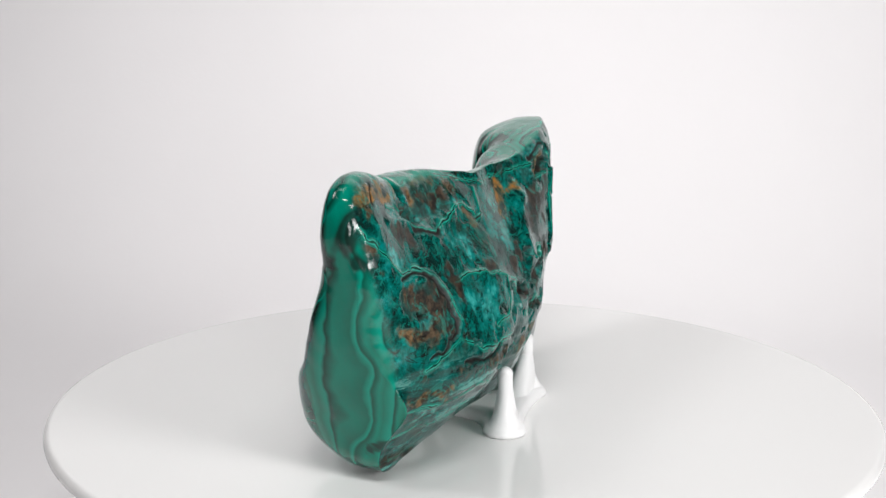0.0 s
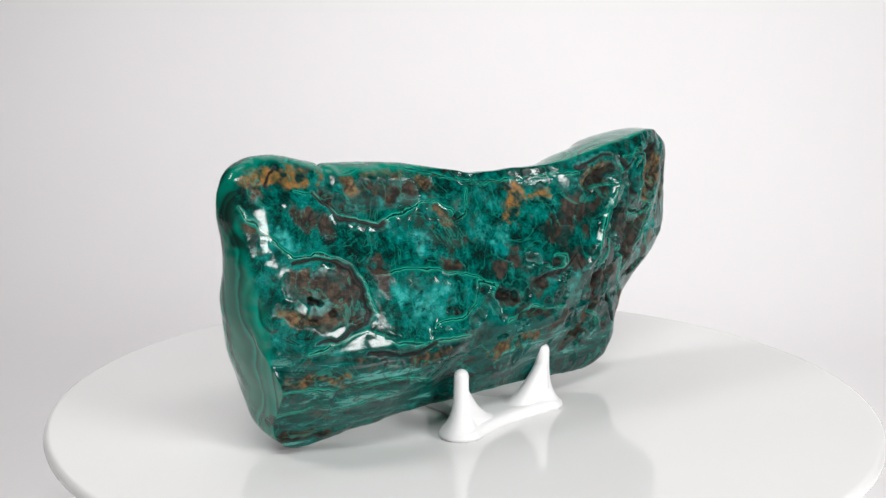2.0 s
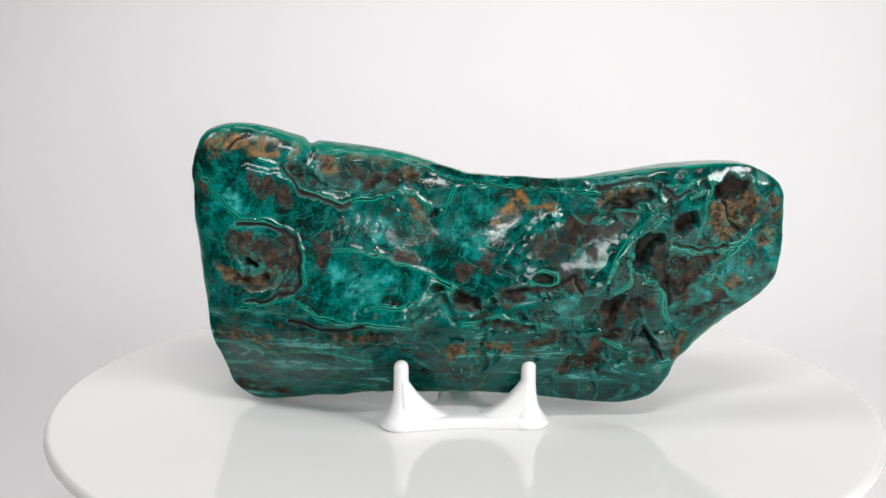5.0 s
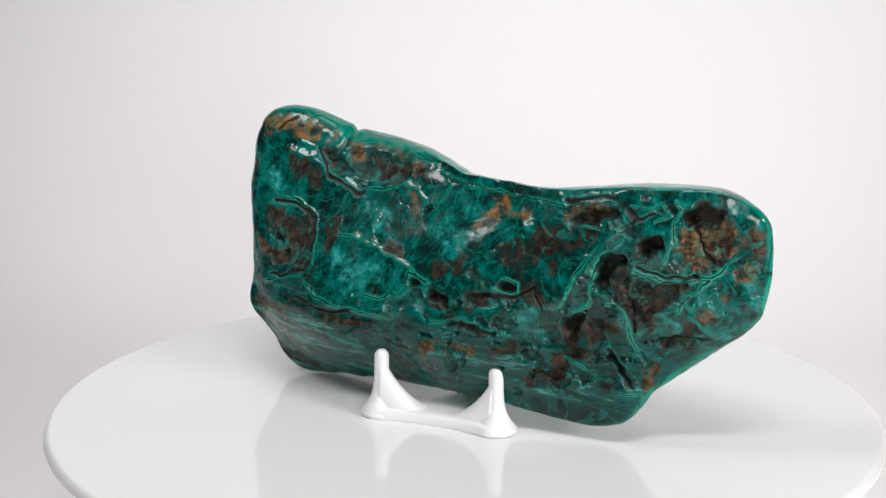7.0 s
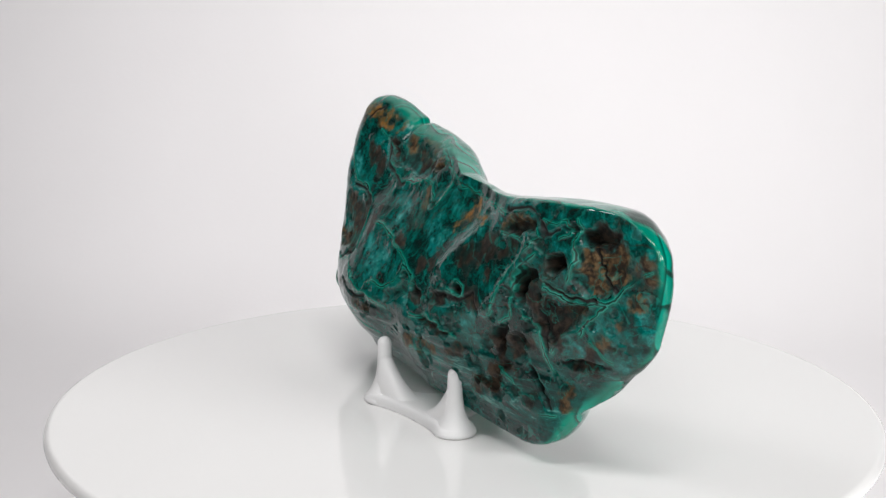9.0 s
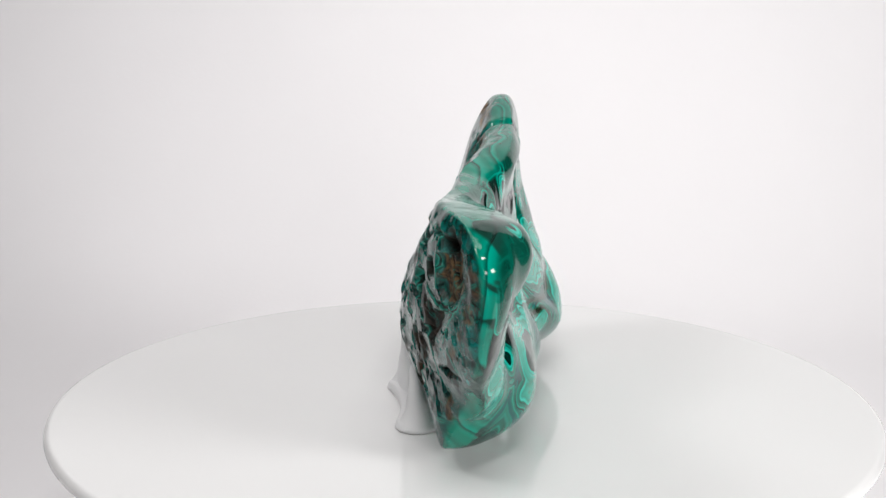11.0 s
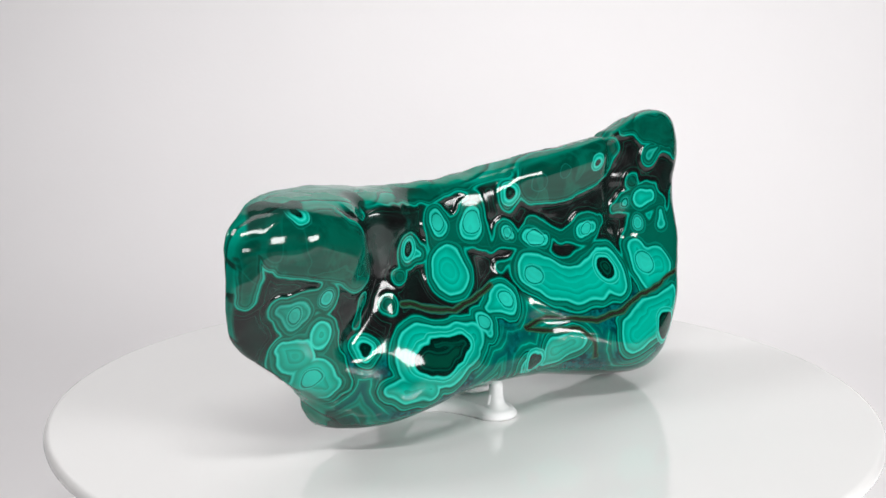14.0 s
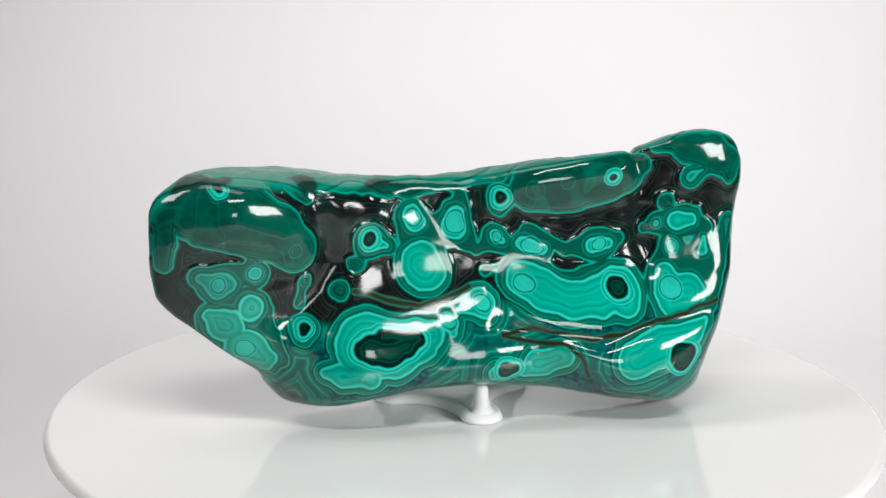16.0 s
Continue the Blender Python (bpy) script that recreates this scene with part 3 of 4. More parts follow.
def malachite():
    mat, nodes, links, bsdf = material("malachite")

    def put(socket, value):
        if hasattr(value, "is_output"):
            links.new(value, socket)
        else:
            socket.default_value = value

    def attr(name):
        node = nodes.new("ShaderNodeAttribute")
        node.attribute_name = name
        return node.outputs["Fac"]

    def calc(op, a, b=0.0, clamp=False):
        node = nodes.new("ShaderNodeMath")
        node.operation, node.use_clamp = op, clamp
        put(node.inputs[0], a)
        put(node.inputs[1], b)
        return node.outputs[0]

    def ranged(v, a, b, smooth=True):
        node = nodes.new("ShaderNodeMapRange")
        node.interpolation_type = "SMOOTHSTEP" if smooth else "LINEAR"
        put(node.inputs["Value"], v)
        node.inputs["From Min"].default_value, node.inputs["From Max"].default_value = a, b
        return node.outputs["Result"]

    def mix(f, a, b, how="MIX"):
        node = nodes.new("ShaderNodeMix")
        node.data_type, node.blend_type = "RGBA", how
        put(node.inputs["Factor"], f)
        for key, v in (("A", a), ("B", b)):
            put(node.inputs[key], v if hasattr(v, "is_output") else (*v, 1))
        return node.outputs["Result"]

    coords = nodes.new("ShaderNodeTexCoord").outputs["Object"]

    def noisy(scale, detail=3.0, stretch=(1, 1, 1), distortion=0.0, rough_=0.55):
        m = nodes.new("ShaderNodeMapping")
        m.inputs["Scale"].default_value = stretch
        links.new(coords, m.inputs["Vector"])
        node = nodes.new("ShaderNodeTexNoise")
        node.inputs["Scale"].default_value, node.inputs["Detail"].default_value = scale, detail
        node.inputs["Distortion"].default_value, node.inputs["Roughness"].default_value = distortion, rough_
        links.new(m.outputs["Vector"], node.inputs["Vector"])
        return node.outputs["Fac"]

    def ramp(fac, low, high, stops):
        """Colours at millimetre values between low and high."""
        node = nodes.new("ShaderNodeValToRGB")
        put(node.inputs["Fac"], calc("DIVIDE", calc("SUBTRACT", fac, low), high - low, True))
        e = node.color_ramp.elements
        for k, (v, c) in enumerate(stops):
            at = min(1, max(0, (v - low) / (high - low)))
            if k < 2:
                e[k].position = at
            item = e[k] if k < 2 else e.new(at)
            item.color = (*c, 1)
        return node.outputs["Color"]

    deep, dark, mid, lit, pale = (0.0, 0.022, 0.015), (0.0, 0.062, 0.040), (0.0, 0.16, 0.105), (0.0, 0.40, 0.295), (0.03, 0.62, 0.50)
    black = (0.006, 0.007, 0.007)
    fine = noisy(900, 3)
    ring = calc("ADD", attr("rings"), calc("MULTIPLY", calc("SUBTRACT", noisy(260, 2), 0.5), 0.25))
    bright = ramp(ring, -9, 1.2, [(-9, lit), (1.2, dark), (-6.2, (0, 0.36, 0.26)), (-5.9, (0, 0.43, 0.32)), (-5.5, lit), (-4.4, (0, 0.27, 0.19)), (-4.1, (0, 0.43, 0.32)), (-3.6, lit),
                                  (-2.5, (0.0, 0.31, 0.22)), (-2.1, (0, 0.25, 0.175)), (-1.7, lit), (-1.1, pale), (-0.8, lit), (-0.55, (0, 0.13, 0.085)), (-0.35, dark), (-0.1, (0, 0.12, 0.08)), (0.3, (0, 0.17, 0.115)), (0.6, (0, 0.20, 0.14)), (0.8, (0, 0.10, 0.066))])
    sombre = ramp(ring, -9, 1.2, [(-9, (0, 0.075, 0.048)), (1.2, dark), (-5.0, (0, 0.07, 0.044)), (-3.4, (0, 0.085, 0.055)), (-2.8, (0, 0.068, 0.044)), (-1.0, (0, 0.09, 0.058)), (-0.45, (0, 0.13, 0.09)), (-0.2, dark),
                                  (0.2, (0, 0.05, 0.032)), (0.55, (0, 0.27, 0.19)), (0.8, dark)])
    halo = ramp(calc("ADD", attr("zone"), calc("MULTIPLY", calc("SUBTRACT", noisy(200, 2), 0.5), 0.4)), -3, 4.4,
                [(-3, (0, 0.10, 0.066)), (4.4, black), (1.9, black), (2.1, (0.003, 0.045, 0.030)), (2.4, black), (3.2, black), (3.35, (0.01, 0.03, 0.025)), (3.6, black), (-2.0, (0, 0.085, 0.056)), (-1.5, (0, 0.12, 0.08)), (-1.2, (0, 0.085, 0.056)),
                 (-0.6, (0, 0.075, 0.048)), (-0.35, mid), (-0.1, lit), (0.15, (0, 0.24, 0.17)), (0.4, dark), (0.7, deep), (1.0, black)])
    sombre = mix(ranged(noisy(48, 4, distortion=1.8), 0.42, 0.60), mix(0.45, sombre, (0, 0.030, 0.019)), mix(0.3, sombre, (0, 0.15, 0.095)))
    wisps = ranged(calc("ABSOLUTE", calc("SUBTRACT", noisy(30, 2, distortion=0.6), 0.5)), 0.012, 0.003)
    sombre = mix(calc("MULTIPLY", wisps, 0.25), sombre, (0.0, 0.20, 0.135))
    eyes = mix(ranged(attr("tone"), 0.2, 0.75), sombre, bright)
    grey = mix(ranged(noisy(60, 4, distortion=1.0), 0.45, 0.75), (0.004, 0.005, 0.005), (0.011, 0.011, 0.011))
    teal = mix(ranged(noisy(420, 4), 0.4, 0.65), (0.0, 0.035, 0.045), (0.0, 0.13, 0.13))
    swirl = ramp(calc("FRACT", calc("DIVIDE", calc("ADD", attr("rings"), calc("MULTIPLY", noisy(40, 2), 9)), 6.5)), 0, 1,
                 [(0, mid), (1, mid), (0.10, (0, 0.26, 0.19)), (0.2, (0, 0.10, 0.07)), (0.34, mid), (0.40, lit), (0.46, mid), (0.62, (0, 0.10, 0.09)), (0.8, (0, 0.08, 0.075)), (0.9, (0, 0.22, 0.16))])
    lower = mix(ranged(noisy(55, 2), 0.42, 0.56), teal, swirl)
    matrix = mix(attr("blue"), grey, lower)
    surround = mix(ranged(attr("zone"), 3.4, 4.2), halo, matrix)
    surround = mix(calc("MULTIPLY", attr("blue"), ranged(attr("zone"), 0.6, 1.0)), surround, matrix)
    small = attr("inner")
    eyes = mix(calc("MULTIPLY", ranged(small, 0.35, 0.0), ranged(attr("tone"), 0.0, 1.0)), eyes, mix(0.55, eyes, pale))
    eyes = mix(ranged(calc("ABSOLUTE", calc("SUBTRACT", small, 0.25)), 0.28, 0.08), eyes, mix(0.75, eyes, (0, 0.07, 0.045)))
    eyes = mix(calc("MULTIPLY", ranged(calc("ABSOLUTE", calc("SUBTRACT", small, 0.85)), 0.3, 0.1), ranged(attr("tone"), -0.3, 1.0)), eyes, mix(0.5, eyes, pale))
    front = mix(ranged(ring, 0.7, 1.0), eyes, surround)
    c = attr("core")
    heart = ramp(c, -3, 2.6, [(-3, (0, 0.05, 0.03)), (2.6, lit), (-2.2, deep), (-1.6, dark), (-1.2, deep), (-0.1, (0, 0.012, 0.008)), (0.15, dark), (0.35, lit), (0.8, pale), (1.2, lit), (1.7, (0, 0.27, 0.18)), (2.1, pale)])
    front = mix(calc("MULTIPLY", ranged(noisy(38, 3, distortion=0.8), 0.45, 0.7), 0.45), front, mix(0.5, front, (0, 0.10, 0.07)))
    front = mix(ranged(c, 2.5, 1.9), front, heart)
    v = attr("vein")
    thin = calc("MULTIPLY", v, calc("ADD", 0.2, calc("MULTIPLY", noisy(70, 4), 2.4)))
    wide = calc("MULTIPLY", v, calc("ADD", 1.0, calc("MULTIPLY", noisy(45, 3), 2.2)))
    seam = ramp(wide, 0, 3.2, [(0, (0.010, 0.010, 0.008)), (3.2, mid), (0.45, (0.03, 0.032, 0.022)), (0.8, black), (1.1, (0.02, 0.10, 0.035)), (1.4, (0.012, 0.02, 0.012)), (1.8, (0.02, 0.20, 0.11)), (2.1, (0.03, 0.04, 0.02)), (2.5, (0, 0.15, 0.12)), (2.9, (0, 0.06, 0.06))])
    front = mix(ranged(wide, 3.0, 2.2), front, seam)

    # earthy face
    mott, patchy = noisy(150, 10, rough_=0.80), noisy(28, 4, distortion=0.6)
    broad = noisy(45, 4, distortion=0.4)
    mott = calc("ADD", mott, calc("MULTIPLY", calc("SUBTRACT", broad, 0.5), 0.35))
    mott = calc("ADD", 0.47, calc("MULTIPLY", calc("SUBTRACT", mott, 0.5), 1.5))
    ground_ = ramp(mott, 0.28, 0.74, [(0.28, (0.003, 0.016, 0.014)), (0.74, (0.03, 0.36, 0.32)), (0.40, (0.0, 0.036, 0.029)), (0.47, (0.0, 0.078, 0.063)), (0.53, (0.0, 0.125, 0.102)), (0.59, (0.0, 0.16, 0.14)), (0.66, (0.01, 0.24, 0.215))])
    ground_ = mix(calc("MULTIPLY", attr("pale"), ranged(noisy(190, 5, rough_=0.65), 0.38, 0.6)), ground_, mix(ranged(noisy(300, 3), 0.4, 0.65), (0.0, 0.20, 0.18), (0.05, 0.42, 0.38)))
    dull = mix(ranged(noisy(230, 4), 0.4, 0.6), (0.03, 0.03, 0.022), (0.0, 0.06, 0.05))
    ground_ = mix(calc("MULTIPLY", ranged(patchy, 0.52, 0.66), 0.7), ground_, dull)
    streak = noisy(95, 9, (0.26, 0.6, 1.4), 0.7, 0.75)
    streak = calc("ADD", 0.5, calc("MULTIPLY", calc("SUBTRACT", streak, 0.5), 2.5))
    lines_ = ramp(streak, 0.3, 0.72, [(0.3, (0.003, 0.012, 0.011)), (0.72, (0.10, 0.34, 0.29)), (0.42, (0, 0.03, 0.026)), (0.48, (0, 0.075, 0.06)), (0.53, (0, 0.035, 0.03)), (0.58, (0.0, 0.12, 0.105)), (0.63, (0.0, 0.045, 0.038)), (0.68, (0.0, 0.16, 0.14))])
    ground_ = mix(calc("MULTIPLY", attr("low"), 0.8), ground_, lines_)
    lum = noisy(330, 5, rough_=0.7)
    ochre = mix(ranged(lum, 0.38, 0.64), (0.03, 0.019, 0.010), (0.22, 0.135, 0.060))
    umber = mix(ranged(lum, 0.4, 0.66), (0.007, 0.006, 0.005), (0.055, 0.040, 0.028))
    orange = mix(ranged(lum, 0.35, 0.62), (0.08, 0.07, 0.025), (0.34, 0.15, 0.03))
    hue = attr("hue")
    soil = mix(ranged(hue, 0.25, 0.75), umber, ochre)
    soil = mix(ranged(hue, 0.85, 1.0), soil, orange)
    scatter = calc("MULTIPLY", ranged(noisy(75, 9, distortion=0.3, rough_=0.72), 0.55, 0.65), 0.55)
    ground_ = mix(scatter, ground_, mix(ranged(lum, 0.4, 0.6), (0.010, 0.009, 0.007), (0.085, 0.062, 0.042)))
    gaps = ranged(noisy(150, 4), 0.36, 0.5)
    back = mix(calc("MULTIPLY", attr("earth"), gaps), ground_, soil)
    lace = ranged(calc("ABSOLUTE", calc("SUBTRACT", noisy(48, 4, distortion=1.6), 0.5)), 0.014, 0.004)
    back = mix(calc("MULTIPLY", lace, 0.45), back, (0.01, 0.26, 0.20))
    strand = ramp(thin, 0, 1.5, [(0, dark), (1.5, (0, 0.05, 0.04)), (0.22, deep), (0.4, (0.03, 0.38, 0.29)), (0.7, (0.0, 0.20, 0.14)), (0.95, (0, 0.10, 0.07)), (1.2, (0.0, 0.18, 0.13))])
    back = mix(calc("MULTIPLY", ranged(thin, 1.5, 1.1), ranged(noisy(60, 3), 0.32, 0.46)), back, strand)
    nicks = ranged(calc("ABSOLUTE", calc("SUBTRACT", noisy(62, 5, (0.8, 1, 1.2), 1.1), 0.5)), 0.012, 0.003)
    back = mix(calc("MULTIPLY", calc("MULTIPLY", nicks, calc("SUBTRACT", 0.8, calc("MULTIPLY", attr("low"), 0.6))), ranged(patchy, 0.42, 0.56)), back, (0.008, 0.010, 0.009))
    # cracks and rifts: dark mineral and groove shade, both put into the colour
    back = mix(calc("MULTIPLY", attr("crack"), 0.85), back, mix(ranged(lum, 0.4, 0.65), (0.006, 0.006, 0.005), (0.05, 0.03, 0.018)))
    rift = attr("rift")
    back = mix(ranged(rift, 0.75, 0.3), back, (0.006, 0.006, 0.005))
    # deep pits: dark stone and their shade, both put into the base colour
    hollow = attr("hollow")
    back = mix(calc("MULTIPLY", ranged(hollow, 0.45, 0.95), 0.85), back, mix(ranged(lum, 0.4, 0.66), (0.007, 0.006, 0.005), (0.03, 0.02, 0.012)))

    # banded flanks
    band = calc("FRACT", calc("DIVIDE", attr("flow"), 30.0))
    flank = ramp(band, 0, 1, [(0, (0, 0.20, 0.13)), (1, (0, 0.20, 0.13)), (0.07, (0, 0.25, 0.17)), (0.12, (0, 0.06, 0.04)), (0.14, (0, 0.31, 0.22)), (0.25, (0, 0.18, 0.12)), (0.30, (0, 0.24, 0.165)), (0.37, (0, 0.08, 0.052)), (0.39, (0, 0.32, 0.225)), (0.43, (0, 0.14, 0.094)),
                              (0.55, (0, 0.22, 0.15)), (0.60, (0, 0.045, 0.03)), (0.62, (0, 0.30, 0.21)), (0.70, (0, 0.17, 0.115)), (0.78, (0.0, 0.26, 0.18)), (0.82, (0, 0.15, 0.10)), (0.9, (0.0, 0.21, 0.14))])
    flank = mix(calc("MULTIPLY", ranged(noisy(34, 3, distortion=0.8), 0.57, 0.63), 0.85), flank, (0.008, 0.014, 0.012))
    colour = mix(attr("face"), back, front)
    colour = mix(attr("side"), colour, flank)
    colour = mix(0.12, colour, mix(fine, (0.2, 0.2, 0.2), (1, 1, 1)), "MULTIPLY")
    links.new(colour, bsdf.inputs["Base Color"])

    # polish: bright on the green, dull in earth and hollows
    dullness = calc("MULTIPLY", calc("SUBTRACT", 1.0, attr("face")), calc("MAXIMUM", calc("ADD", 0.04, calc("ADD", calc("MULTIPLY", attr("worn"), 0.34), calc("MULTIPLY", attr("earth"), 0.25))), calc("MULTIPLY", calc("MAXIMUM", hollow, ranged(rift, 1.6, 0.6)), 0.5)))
    smoky = calc("MULTIPLY", attr("face"), calc("MULTIPLY", calc("SUBTRACT", 1.0, attr("blue")), calc("MULTIPLY", ranged(attr("zone"), 0.4, 1.6), 0.06)))
    gloss = calc("ADD", calc("ADD", 0.06, smoky), calc("ADD", dullness, calc("MULTIPLY", noisy(180, 3), 0.06)))
    links.new(gloss, bsdf.inputs["Roughness"])
    bsdf.inputs["IOR"].default_value = 1.5
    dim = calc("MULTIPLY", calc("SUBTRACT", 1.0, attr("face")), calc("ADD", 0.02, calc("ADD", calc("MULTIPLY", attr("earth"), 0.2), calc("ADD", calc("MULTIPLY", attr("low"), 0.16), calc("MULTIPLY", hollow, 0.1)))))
    links.new(calc("SUBTRACT", 0.5, dim), bsdf.inputs["Specular IOR Level"])
    height = calc("ADD", calc("MULTIPLY", noisy(260, 6, rough_=0.65), calc("ADD", calc("MULTIPLY", attr("earth"), 1.2), calc("MULTIPLY", calc("SUBTRACT", 1.0, attr("face")), 0.6))), calc("MULTIPLY", noisy(120, 2), 0.10))
    bump = nodes.new("ShaderNodeBump")
    bump.inputs["Strength"].default_value, bump.inputs["Distance"].default_value = 0.3, 0.0004
    links.new(height, bump.inputs["Height"])
    links.new(bump.outputs["Normal"], bsdf.inputs["Normal"])
    return mat


def from_chain(q, chain):
    """Distance outside a chain of rounds, in millimetres (negative inside)."""
    nodes = np.array(chain)
    reach = nodes[:, 2].max() + 9
    near = np.all((q > nodes[:, :2].min(0) - reach) & (q < nodes[:, :2].max(0) + reach), axis=1)
    far, q = np.full(len(q), 40.0), q[near]
    u, z, r = chain[0]
    best = np.hypot(q[:, 0] - u, q[:, 1] - z) - r
    for (u0, z0, r0), (u1, z1, r1) in zip(chain, chain[1:]):
        w = np.array((u1 - u0, z1 - z0))
        f = np.clip(((q - (u0, z0)) @ w) / (w @ w + 1e-9), 0, 1)
        d = np.hypot(*(q - (u0, z0) - f[:, None] * w).T) - (r0 + f * (r1 - r0))
        h = np.maximum(1.5 - np.abs(best - d), 0) / 1.5
        best = np.minimum(best, d) - h * h * 0.375
    far[near] = best
    return far


def from_line(q, line):
    best = np.full(len(q), 99.0)
    for (u0, z0), (u1, z1) in zip(line, line[1:]):
        w = np.array((u1 - u0, z1 - z0))
        f = np.clip(((q - (u0, z0)) @ w) / (w @ w), 0, 1)
        best = np.minimum(best, np.hypot(*(q - (u0, z0) - f[:, None] * w).T))
    return best


def blend_chains(q, rows, soft):
    """Distance outside a merged family of chains, and their blended tone."""
    near, tone, total = np.full(len(q), 1e-30), np.zeros(len(q)), np.full(len(q), 1e-30)
    for value, chain in rows:
        d = from_chain(q, chain)
        near += np.exp(-np.clip(d, -12, 40) / soft)
        w = np.exp(-np.clip(d, -12, 40) / 0.35)
        tone, total = tone + w * value, total + w
    return -soft * np.log(near), tone / total


def carve_boulder():
    angles, rings = 1440, 330
    u, z, f, b, s = boulder_grid(angles, rings)
    front, back = np.stack([u, f, z], -1), np.stack([u, b, z], -1)

    def normals(g, sign):
        n = np.cross(np.roll(g, -1, 0) - np.roll(g, 1, 0), np.gradient(g, axis=1))
        n /= np.linalg.norm(n, axis=-1, keepdims=True) + 1e-9
        n[:, 0] = (0, 1, 0)
        return n * sign

    nf = normals(front, 1)
    sign = 1 if nf[:, rings // 2, 1].mean() > 0 else -1
    nf[:, 1:] *= sign
    nb = normals(back, -sign)
    nb[:, 0] = (0, -1, 0)
    count = angles * rings
    p = np.concatenate([front.reshape(-1, 3), back.reshape(-1, 3)])
    n = np.concatenate([nf.reshape(-1, 3), nb.reshape(-1, 3)])
    inner = np.tile(1 - step(0.80, 0.99, s).reshape(-1), 2)
    face = np.concatenate([np.ones(count), np.zeros(count)])

    warp = np.stack([rough(p, 14, 3, 2) * 1.4 + rough(p, 6, 8, 2) * 0.5, rough(p, 14, 5, 2) * 1.4 + rough(p, 6, 9, 2) * 0.5], -1)
    q = p[:, [0, 2]] + warp * 0.45
    fq, bq = q[:count] + np.stack([rough(p[:count], 5.5, 17, 2), rough(p[:count], 5.5, 19, 2)], -1) * 0.5, p[count:][:, [0, 2]] + warp[count:] * 0.5 + np.stack([rough(p[count:], 4, 13), rough(p[count:], 4, 15)], -1) * 0.6

    # polished face: eyes, their cores, dark veins
    rings_d, tone = blend_chains(fq, EYES, 0.22)
    rings_d = rings_d + 0.55
    zone, _ = blend_chains(fq, MASSES, 0.7)
    zone = zone + 0.7
    zone = -0.7 * np.log(np.exp(-np.clip(zone, -8, 40) / 0.7) + np.exp(-np.clip(rings_d - 1.3, -8, 40) / 0.7))
    core_d, _ = blend_chains(fq, CORES, 0.4)
    inner_d, _ = blend_chains(fq, INNERS, 0.3)
    vein_f = np.min([from_line(fq, line) for line in FRONT_VEINS], axis=0)
    # earthy face: patches, hollows, veins
    patch_q = bq + np.stack([rough(p[count:], 5, 21), rough(p[count:], 5, 25)], -1) * 1.6
    soil_d, hue = blend_chains(patch_q, EARTHS, 0.6)
    pale_d, _ = blend_chains(patch_q, PATCHES, 0.6)
    vein_b = np.min([from_line(bq, line) for line in BACK_VEINS], axis=0)
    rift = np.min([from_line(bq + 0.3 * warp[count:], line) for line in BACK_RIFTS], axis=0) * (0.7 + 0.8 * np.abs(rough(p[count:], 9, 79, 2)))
    ragged = rough(p[count:], 4.5, 77, 3)
    hollow, pit_shade = np.zeros(count), np.zeros(count)
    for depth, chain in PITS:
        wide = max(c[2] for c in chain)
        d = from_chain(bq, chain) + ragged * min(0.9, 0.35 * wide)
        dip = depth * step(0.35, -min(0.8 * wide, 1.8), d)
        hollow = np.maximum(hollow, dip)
        # mask for the shade painted into the deep pits
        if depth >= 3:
            pit_shade = np.maximum(pit_shade, dip / depth * 2)
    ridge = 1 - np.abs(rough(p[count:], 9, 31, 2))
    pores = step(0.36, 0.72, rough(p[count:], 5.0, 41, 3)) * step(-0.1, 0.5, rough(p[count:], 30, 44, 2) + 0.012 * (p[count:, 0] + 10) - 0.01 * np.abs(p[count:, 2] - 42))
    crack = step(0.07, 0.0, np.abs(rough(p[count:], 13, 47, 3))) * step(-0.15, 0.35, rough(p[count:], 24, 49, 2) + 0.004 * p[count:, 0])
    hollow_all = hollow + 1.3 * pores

    # relief
    rise_f = 0.5 * rough(p[:count], 30, 51, 1) + 0.15 * step(1.5, -2.5, rings_d)
    fp = p[:count][:, [0, 2]]
    for chain, wide, high in ((((86, 79, 8), (70, 72, 6)), 9.0, 3.2), (((-22, 86, 4), (-50, 90, 4)), 6.0, 1.6), (((40, 32, 6), (20, 34, 4), (-2, 46, 3)), 7.0, 1.5),
                              (((-70, 48, 7),), 10.0, 0.7), (((-20, 52, 4), (-48, 48, 4)), 9.0, 0.7), (((84, 36, 7),), 8.0, 1.4), (((-60, 29, 6),), 9.0, 0.8)):
        rise_f += high * step(wide, -wide, from_chain(fp, chain))
    rise_f += step(0.3, 1.6, zone) * step(50, 62, p[:count, 2]) * (0.35 * rough(p[:count], 7, 55, 2) - 0.45)
    for line, width, depth in ((((59, 90), (54, 72), (51, 60), (56, 51), (66, 42)), 5.5, 3.4), (((-60, 94), (-59, 82), (-58, 70), (-62, 58)), 4.5, 2.4),
                               (((-6, 36), (-27, 34), (-42, 32), (-55, 36), (-88, 41)), 3.5, 1.8), (((30, 86), (34, 70), (33, 52)), 5.0, 0.9)):
        rise_f -= depth * np.exp(-(from_line(p[:count][:, [0, 2]], line) / width) ** 2)
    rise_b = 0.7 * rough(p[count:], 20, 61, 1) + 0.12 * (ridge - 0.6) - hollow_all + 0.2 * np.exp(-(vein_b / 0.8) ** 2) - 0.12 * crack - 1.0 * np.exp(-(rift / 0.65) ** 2)
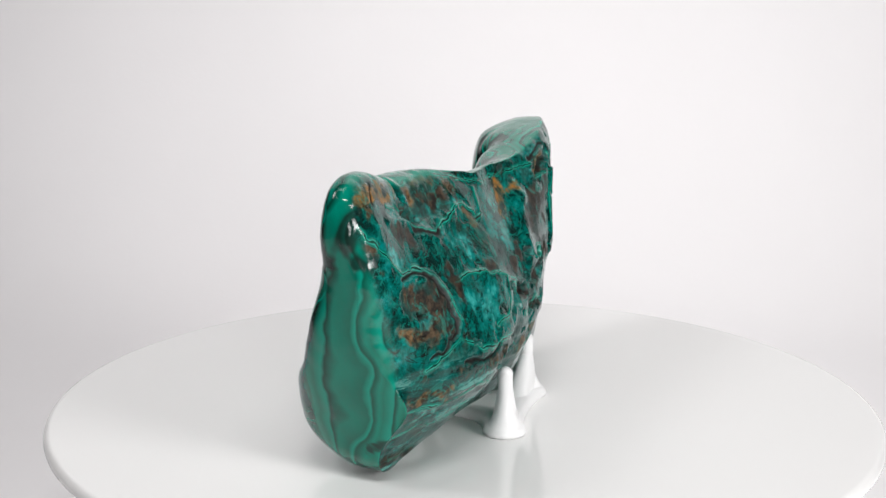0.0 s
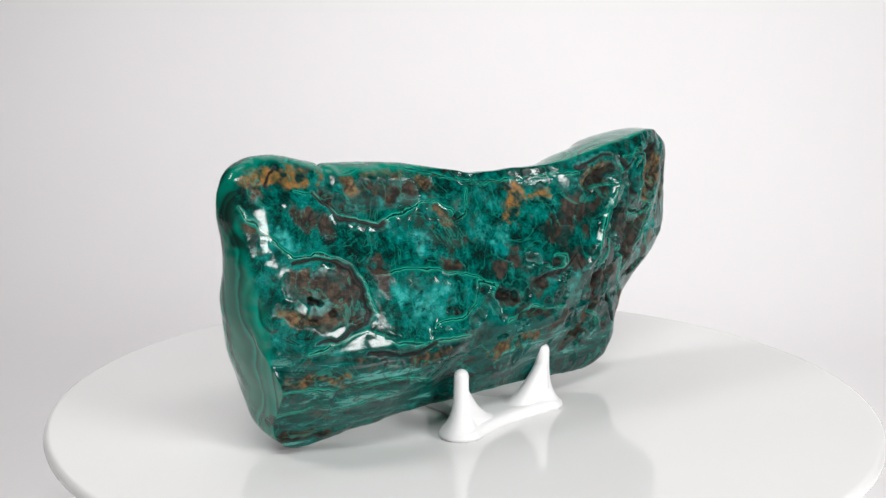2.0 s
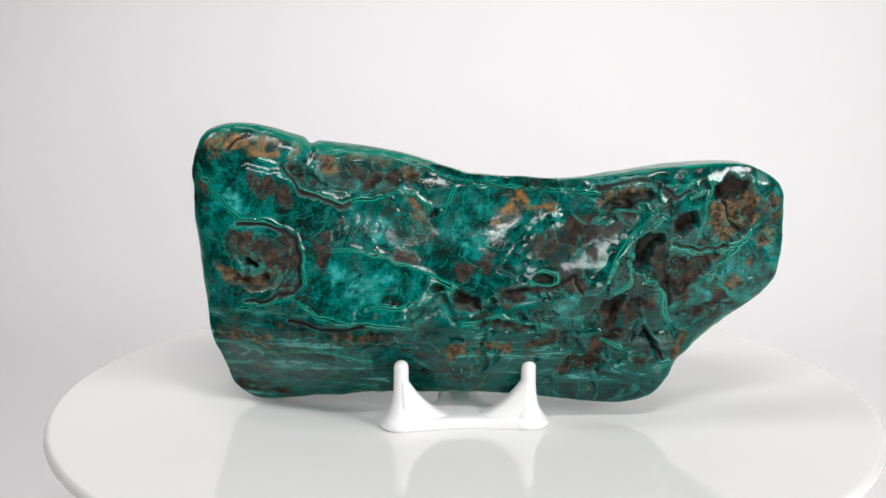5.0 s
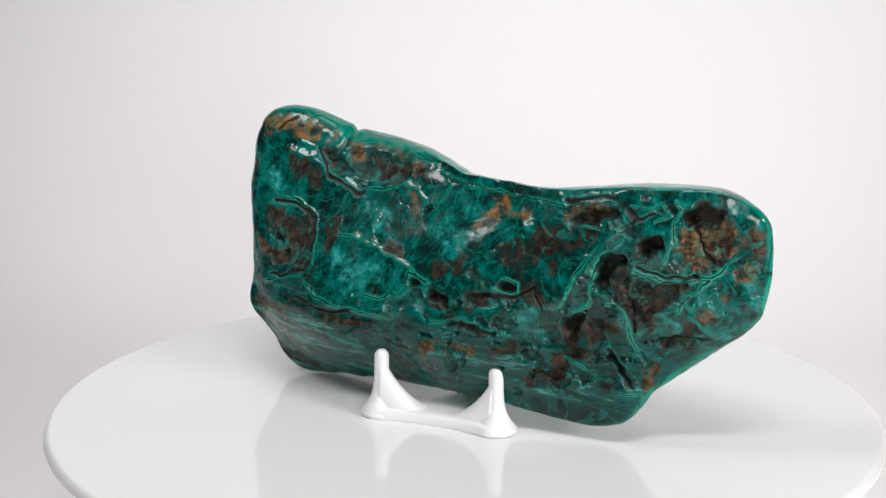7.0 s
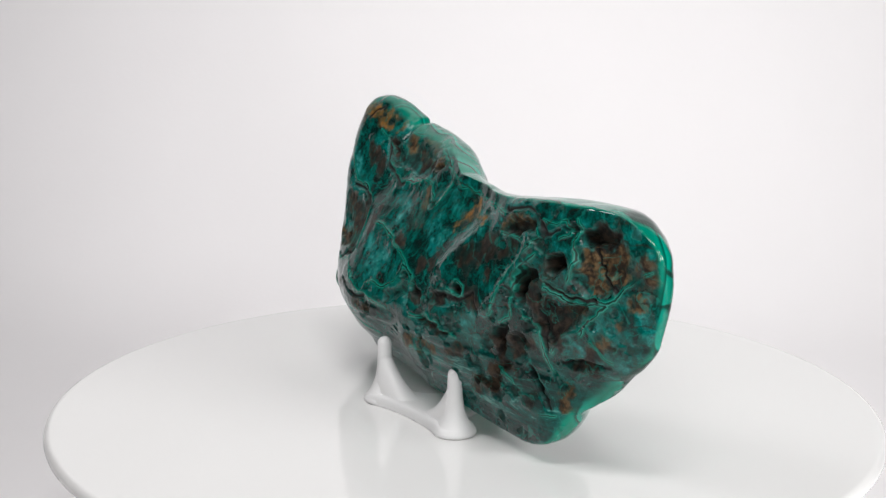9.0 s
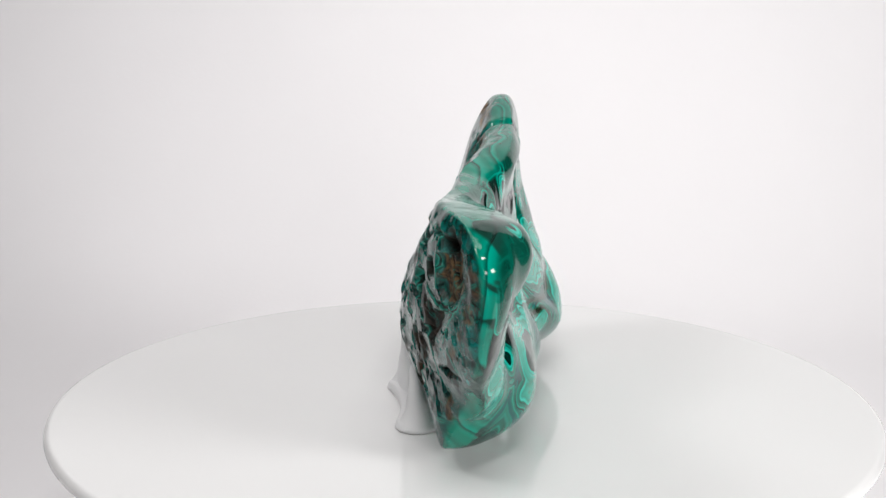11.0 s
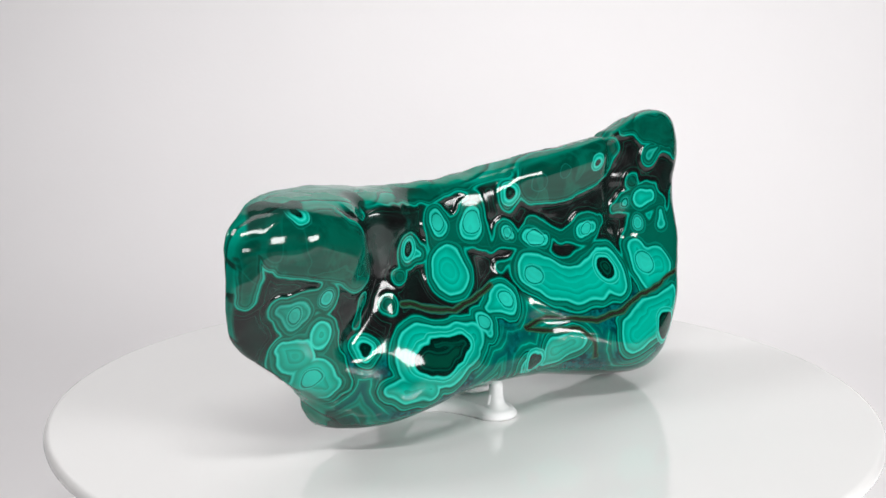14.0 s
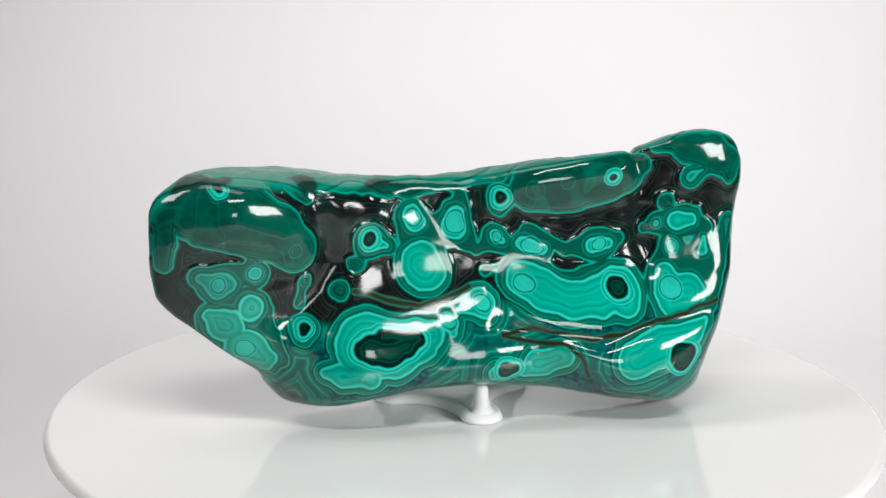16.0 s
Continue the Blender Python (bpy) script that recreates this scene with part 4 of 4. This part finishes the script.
    for line, width, high in ((((30, 74), (22, 66), (17, 58)), 4.0, 1.6), (((66, 80), (60, 68), (52, 58), (46, 51)), 2.2, 1.4), (((-46, 60), (-30, 59), (-14, 54)), 3.0, 0.45),
                              (((-60, 40), (-30, 39), (0, 40)), 3.5, 0.5), (((-78, 88), (-63, 83), (-46, 75), (-24, 80)), 1.8, 0.7)):
        rise_b += high * np.exp(-(from_line(bq, line) / width) ** 2)
    low = step(44, 34, p[count:, 2])
    rise_b += low * 0.4 * lattice(p[count:] / (22, 9, 2.6), 71)
    rise = np.concatenate([rise_f, rise_b]) * inner
    outer = 0.3 * rough(p, 14, 81, 2) * (1 - inner)
    outer += 0.25 * rough(p, 5, 85, 2) * (1 - inner) * (1 - 0.6 * face)
    outer -= 1.7 * np.exp(-((p[:, 0] + 57.5 - 0.25 * (p[:, 2] - 92)) / 1.8) ** 2) * step(86, 93, p[:, 2])
    p = p + n * (rise + outer)[:, None]

    verts = np.concatenate([p[:count], p[count:].reshape(angles, rings, 3)[:, :-1].reshape(-1, 3)]) / 1000
    i = np.arange(angles)
    j = (i + 1) % angles
    k = np.arange(rings - 1)
    fi = lambda a, c: a[:, None] * rings + c[None]
    bi = lambda a, c: np.where(c[None] < rings - 1, count + a[:, None] * (rings - 1) + c[None], a[:, None] * rings + rings - 1)
    quads = np.concatenate([np.stack([fi(i, k), fi(j, k), fi(j, k + 1), fi(i, k + 1)], -1).reshape(-1, 4),
                            np.stack([bi(i, k), bi(i, k + 1), bi(j, k + 1), bi(j, k)], -1).reshape(-1, 4)])
    mesh = bpy.data.meshes.new("malachite_boulder")
    mesh.vertices.add(len(verts))
    mesh.vertices.foreach_set("co", verts.astype(np.float32).ravel())
    mesh.loops.add(quads.size)
    mesh.loops.foreach_set("vertex_index", quads.astype(np.int32).ravel())
    mesh.polygons.add(len(quads))
    mesh.polygons.foreach_set("loop_start", np.arange(0, quads.size, 4, dtype=np.int32))
    mesh.update(calc_edges=True)
    mesh.validate()

    def field(name, values_front, values_back):
        back_part = values_back.reshape(angles, rings)[:, :-1].ravel()
        layer = mesh.attributes.new(name, "FLOAT", "POINT")
        layer.data.foreach_set("value", np.concatenate([values_front, back_part]).astype(np.float32))

    zero = np.zeros(count)
    side = step(0.80, 0.45, np.abs(n[:, 1])) * step(0.80, 0.90, np.tile(s.reshape(-1), 2))
    flow = p[:, 1] + 6.0 * rough(p, 30, 91, 2) + 1.8 * rough(p, 11, 93, 1) + 0.4 * rough(p, 5, 95, 2)
    blue = step(47, 40, fq[:, 1] + 0.06 * fq[:, 0] + 2 * warp[:count, 0])
    field("face", face[:count], face[count:])
    field("side", side[:count], side[count:])
    field("flow", flow[:count], flow[count:])
    field("rings", rings_d, zero)
    field("zone", zone, zero)
    field("tone", tone, zero)
    field("core", core_d, zero + 9)
    field("inner", inner_d, zero + 9)
    field("worn", zero, np.clip(hollow_all, 0, 1))
    field("blue", blue, zero)
    field("vein", vein_f, vein_b)
    field("earth", zero, step(1.3, -1.3, soil_d - 0.3 + 1.2 * rough(p[count:], 3.2, 67, 3)))
    field("hue", zero, hue)
    field("hollow", zero, np.clip((pit_shade + 1.3 * pores) / 2.0, 0, 1))
    field("pale", zero, step(1.2, -1.2, pale_d))
    field("low", zero, low)
    field("crack", zero, crack)
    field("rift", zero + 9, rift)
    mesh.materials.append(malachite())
    mesh.shade_smooth()
    if sum(pl.area * pl.normal.y for pl in list(mesh.polygons)[1000:1400]) < 0:
        mesh.flip_normals()
    return mesh


boulder = tagged(new("malachite_boulder", carve_boulder()), "polished freeform malachite boulder with banded green eyes on a stand", "mineral stone")


# ---- what turns ----
def motions():
    turn = [(float(t), pose(0, 0, 0, 0, 0, TURN_START + TURN_RATE * t)) for t in range(17)]
    for thing in (disc, stand, boulder):
        walk(thing, turn)


motions()
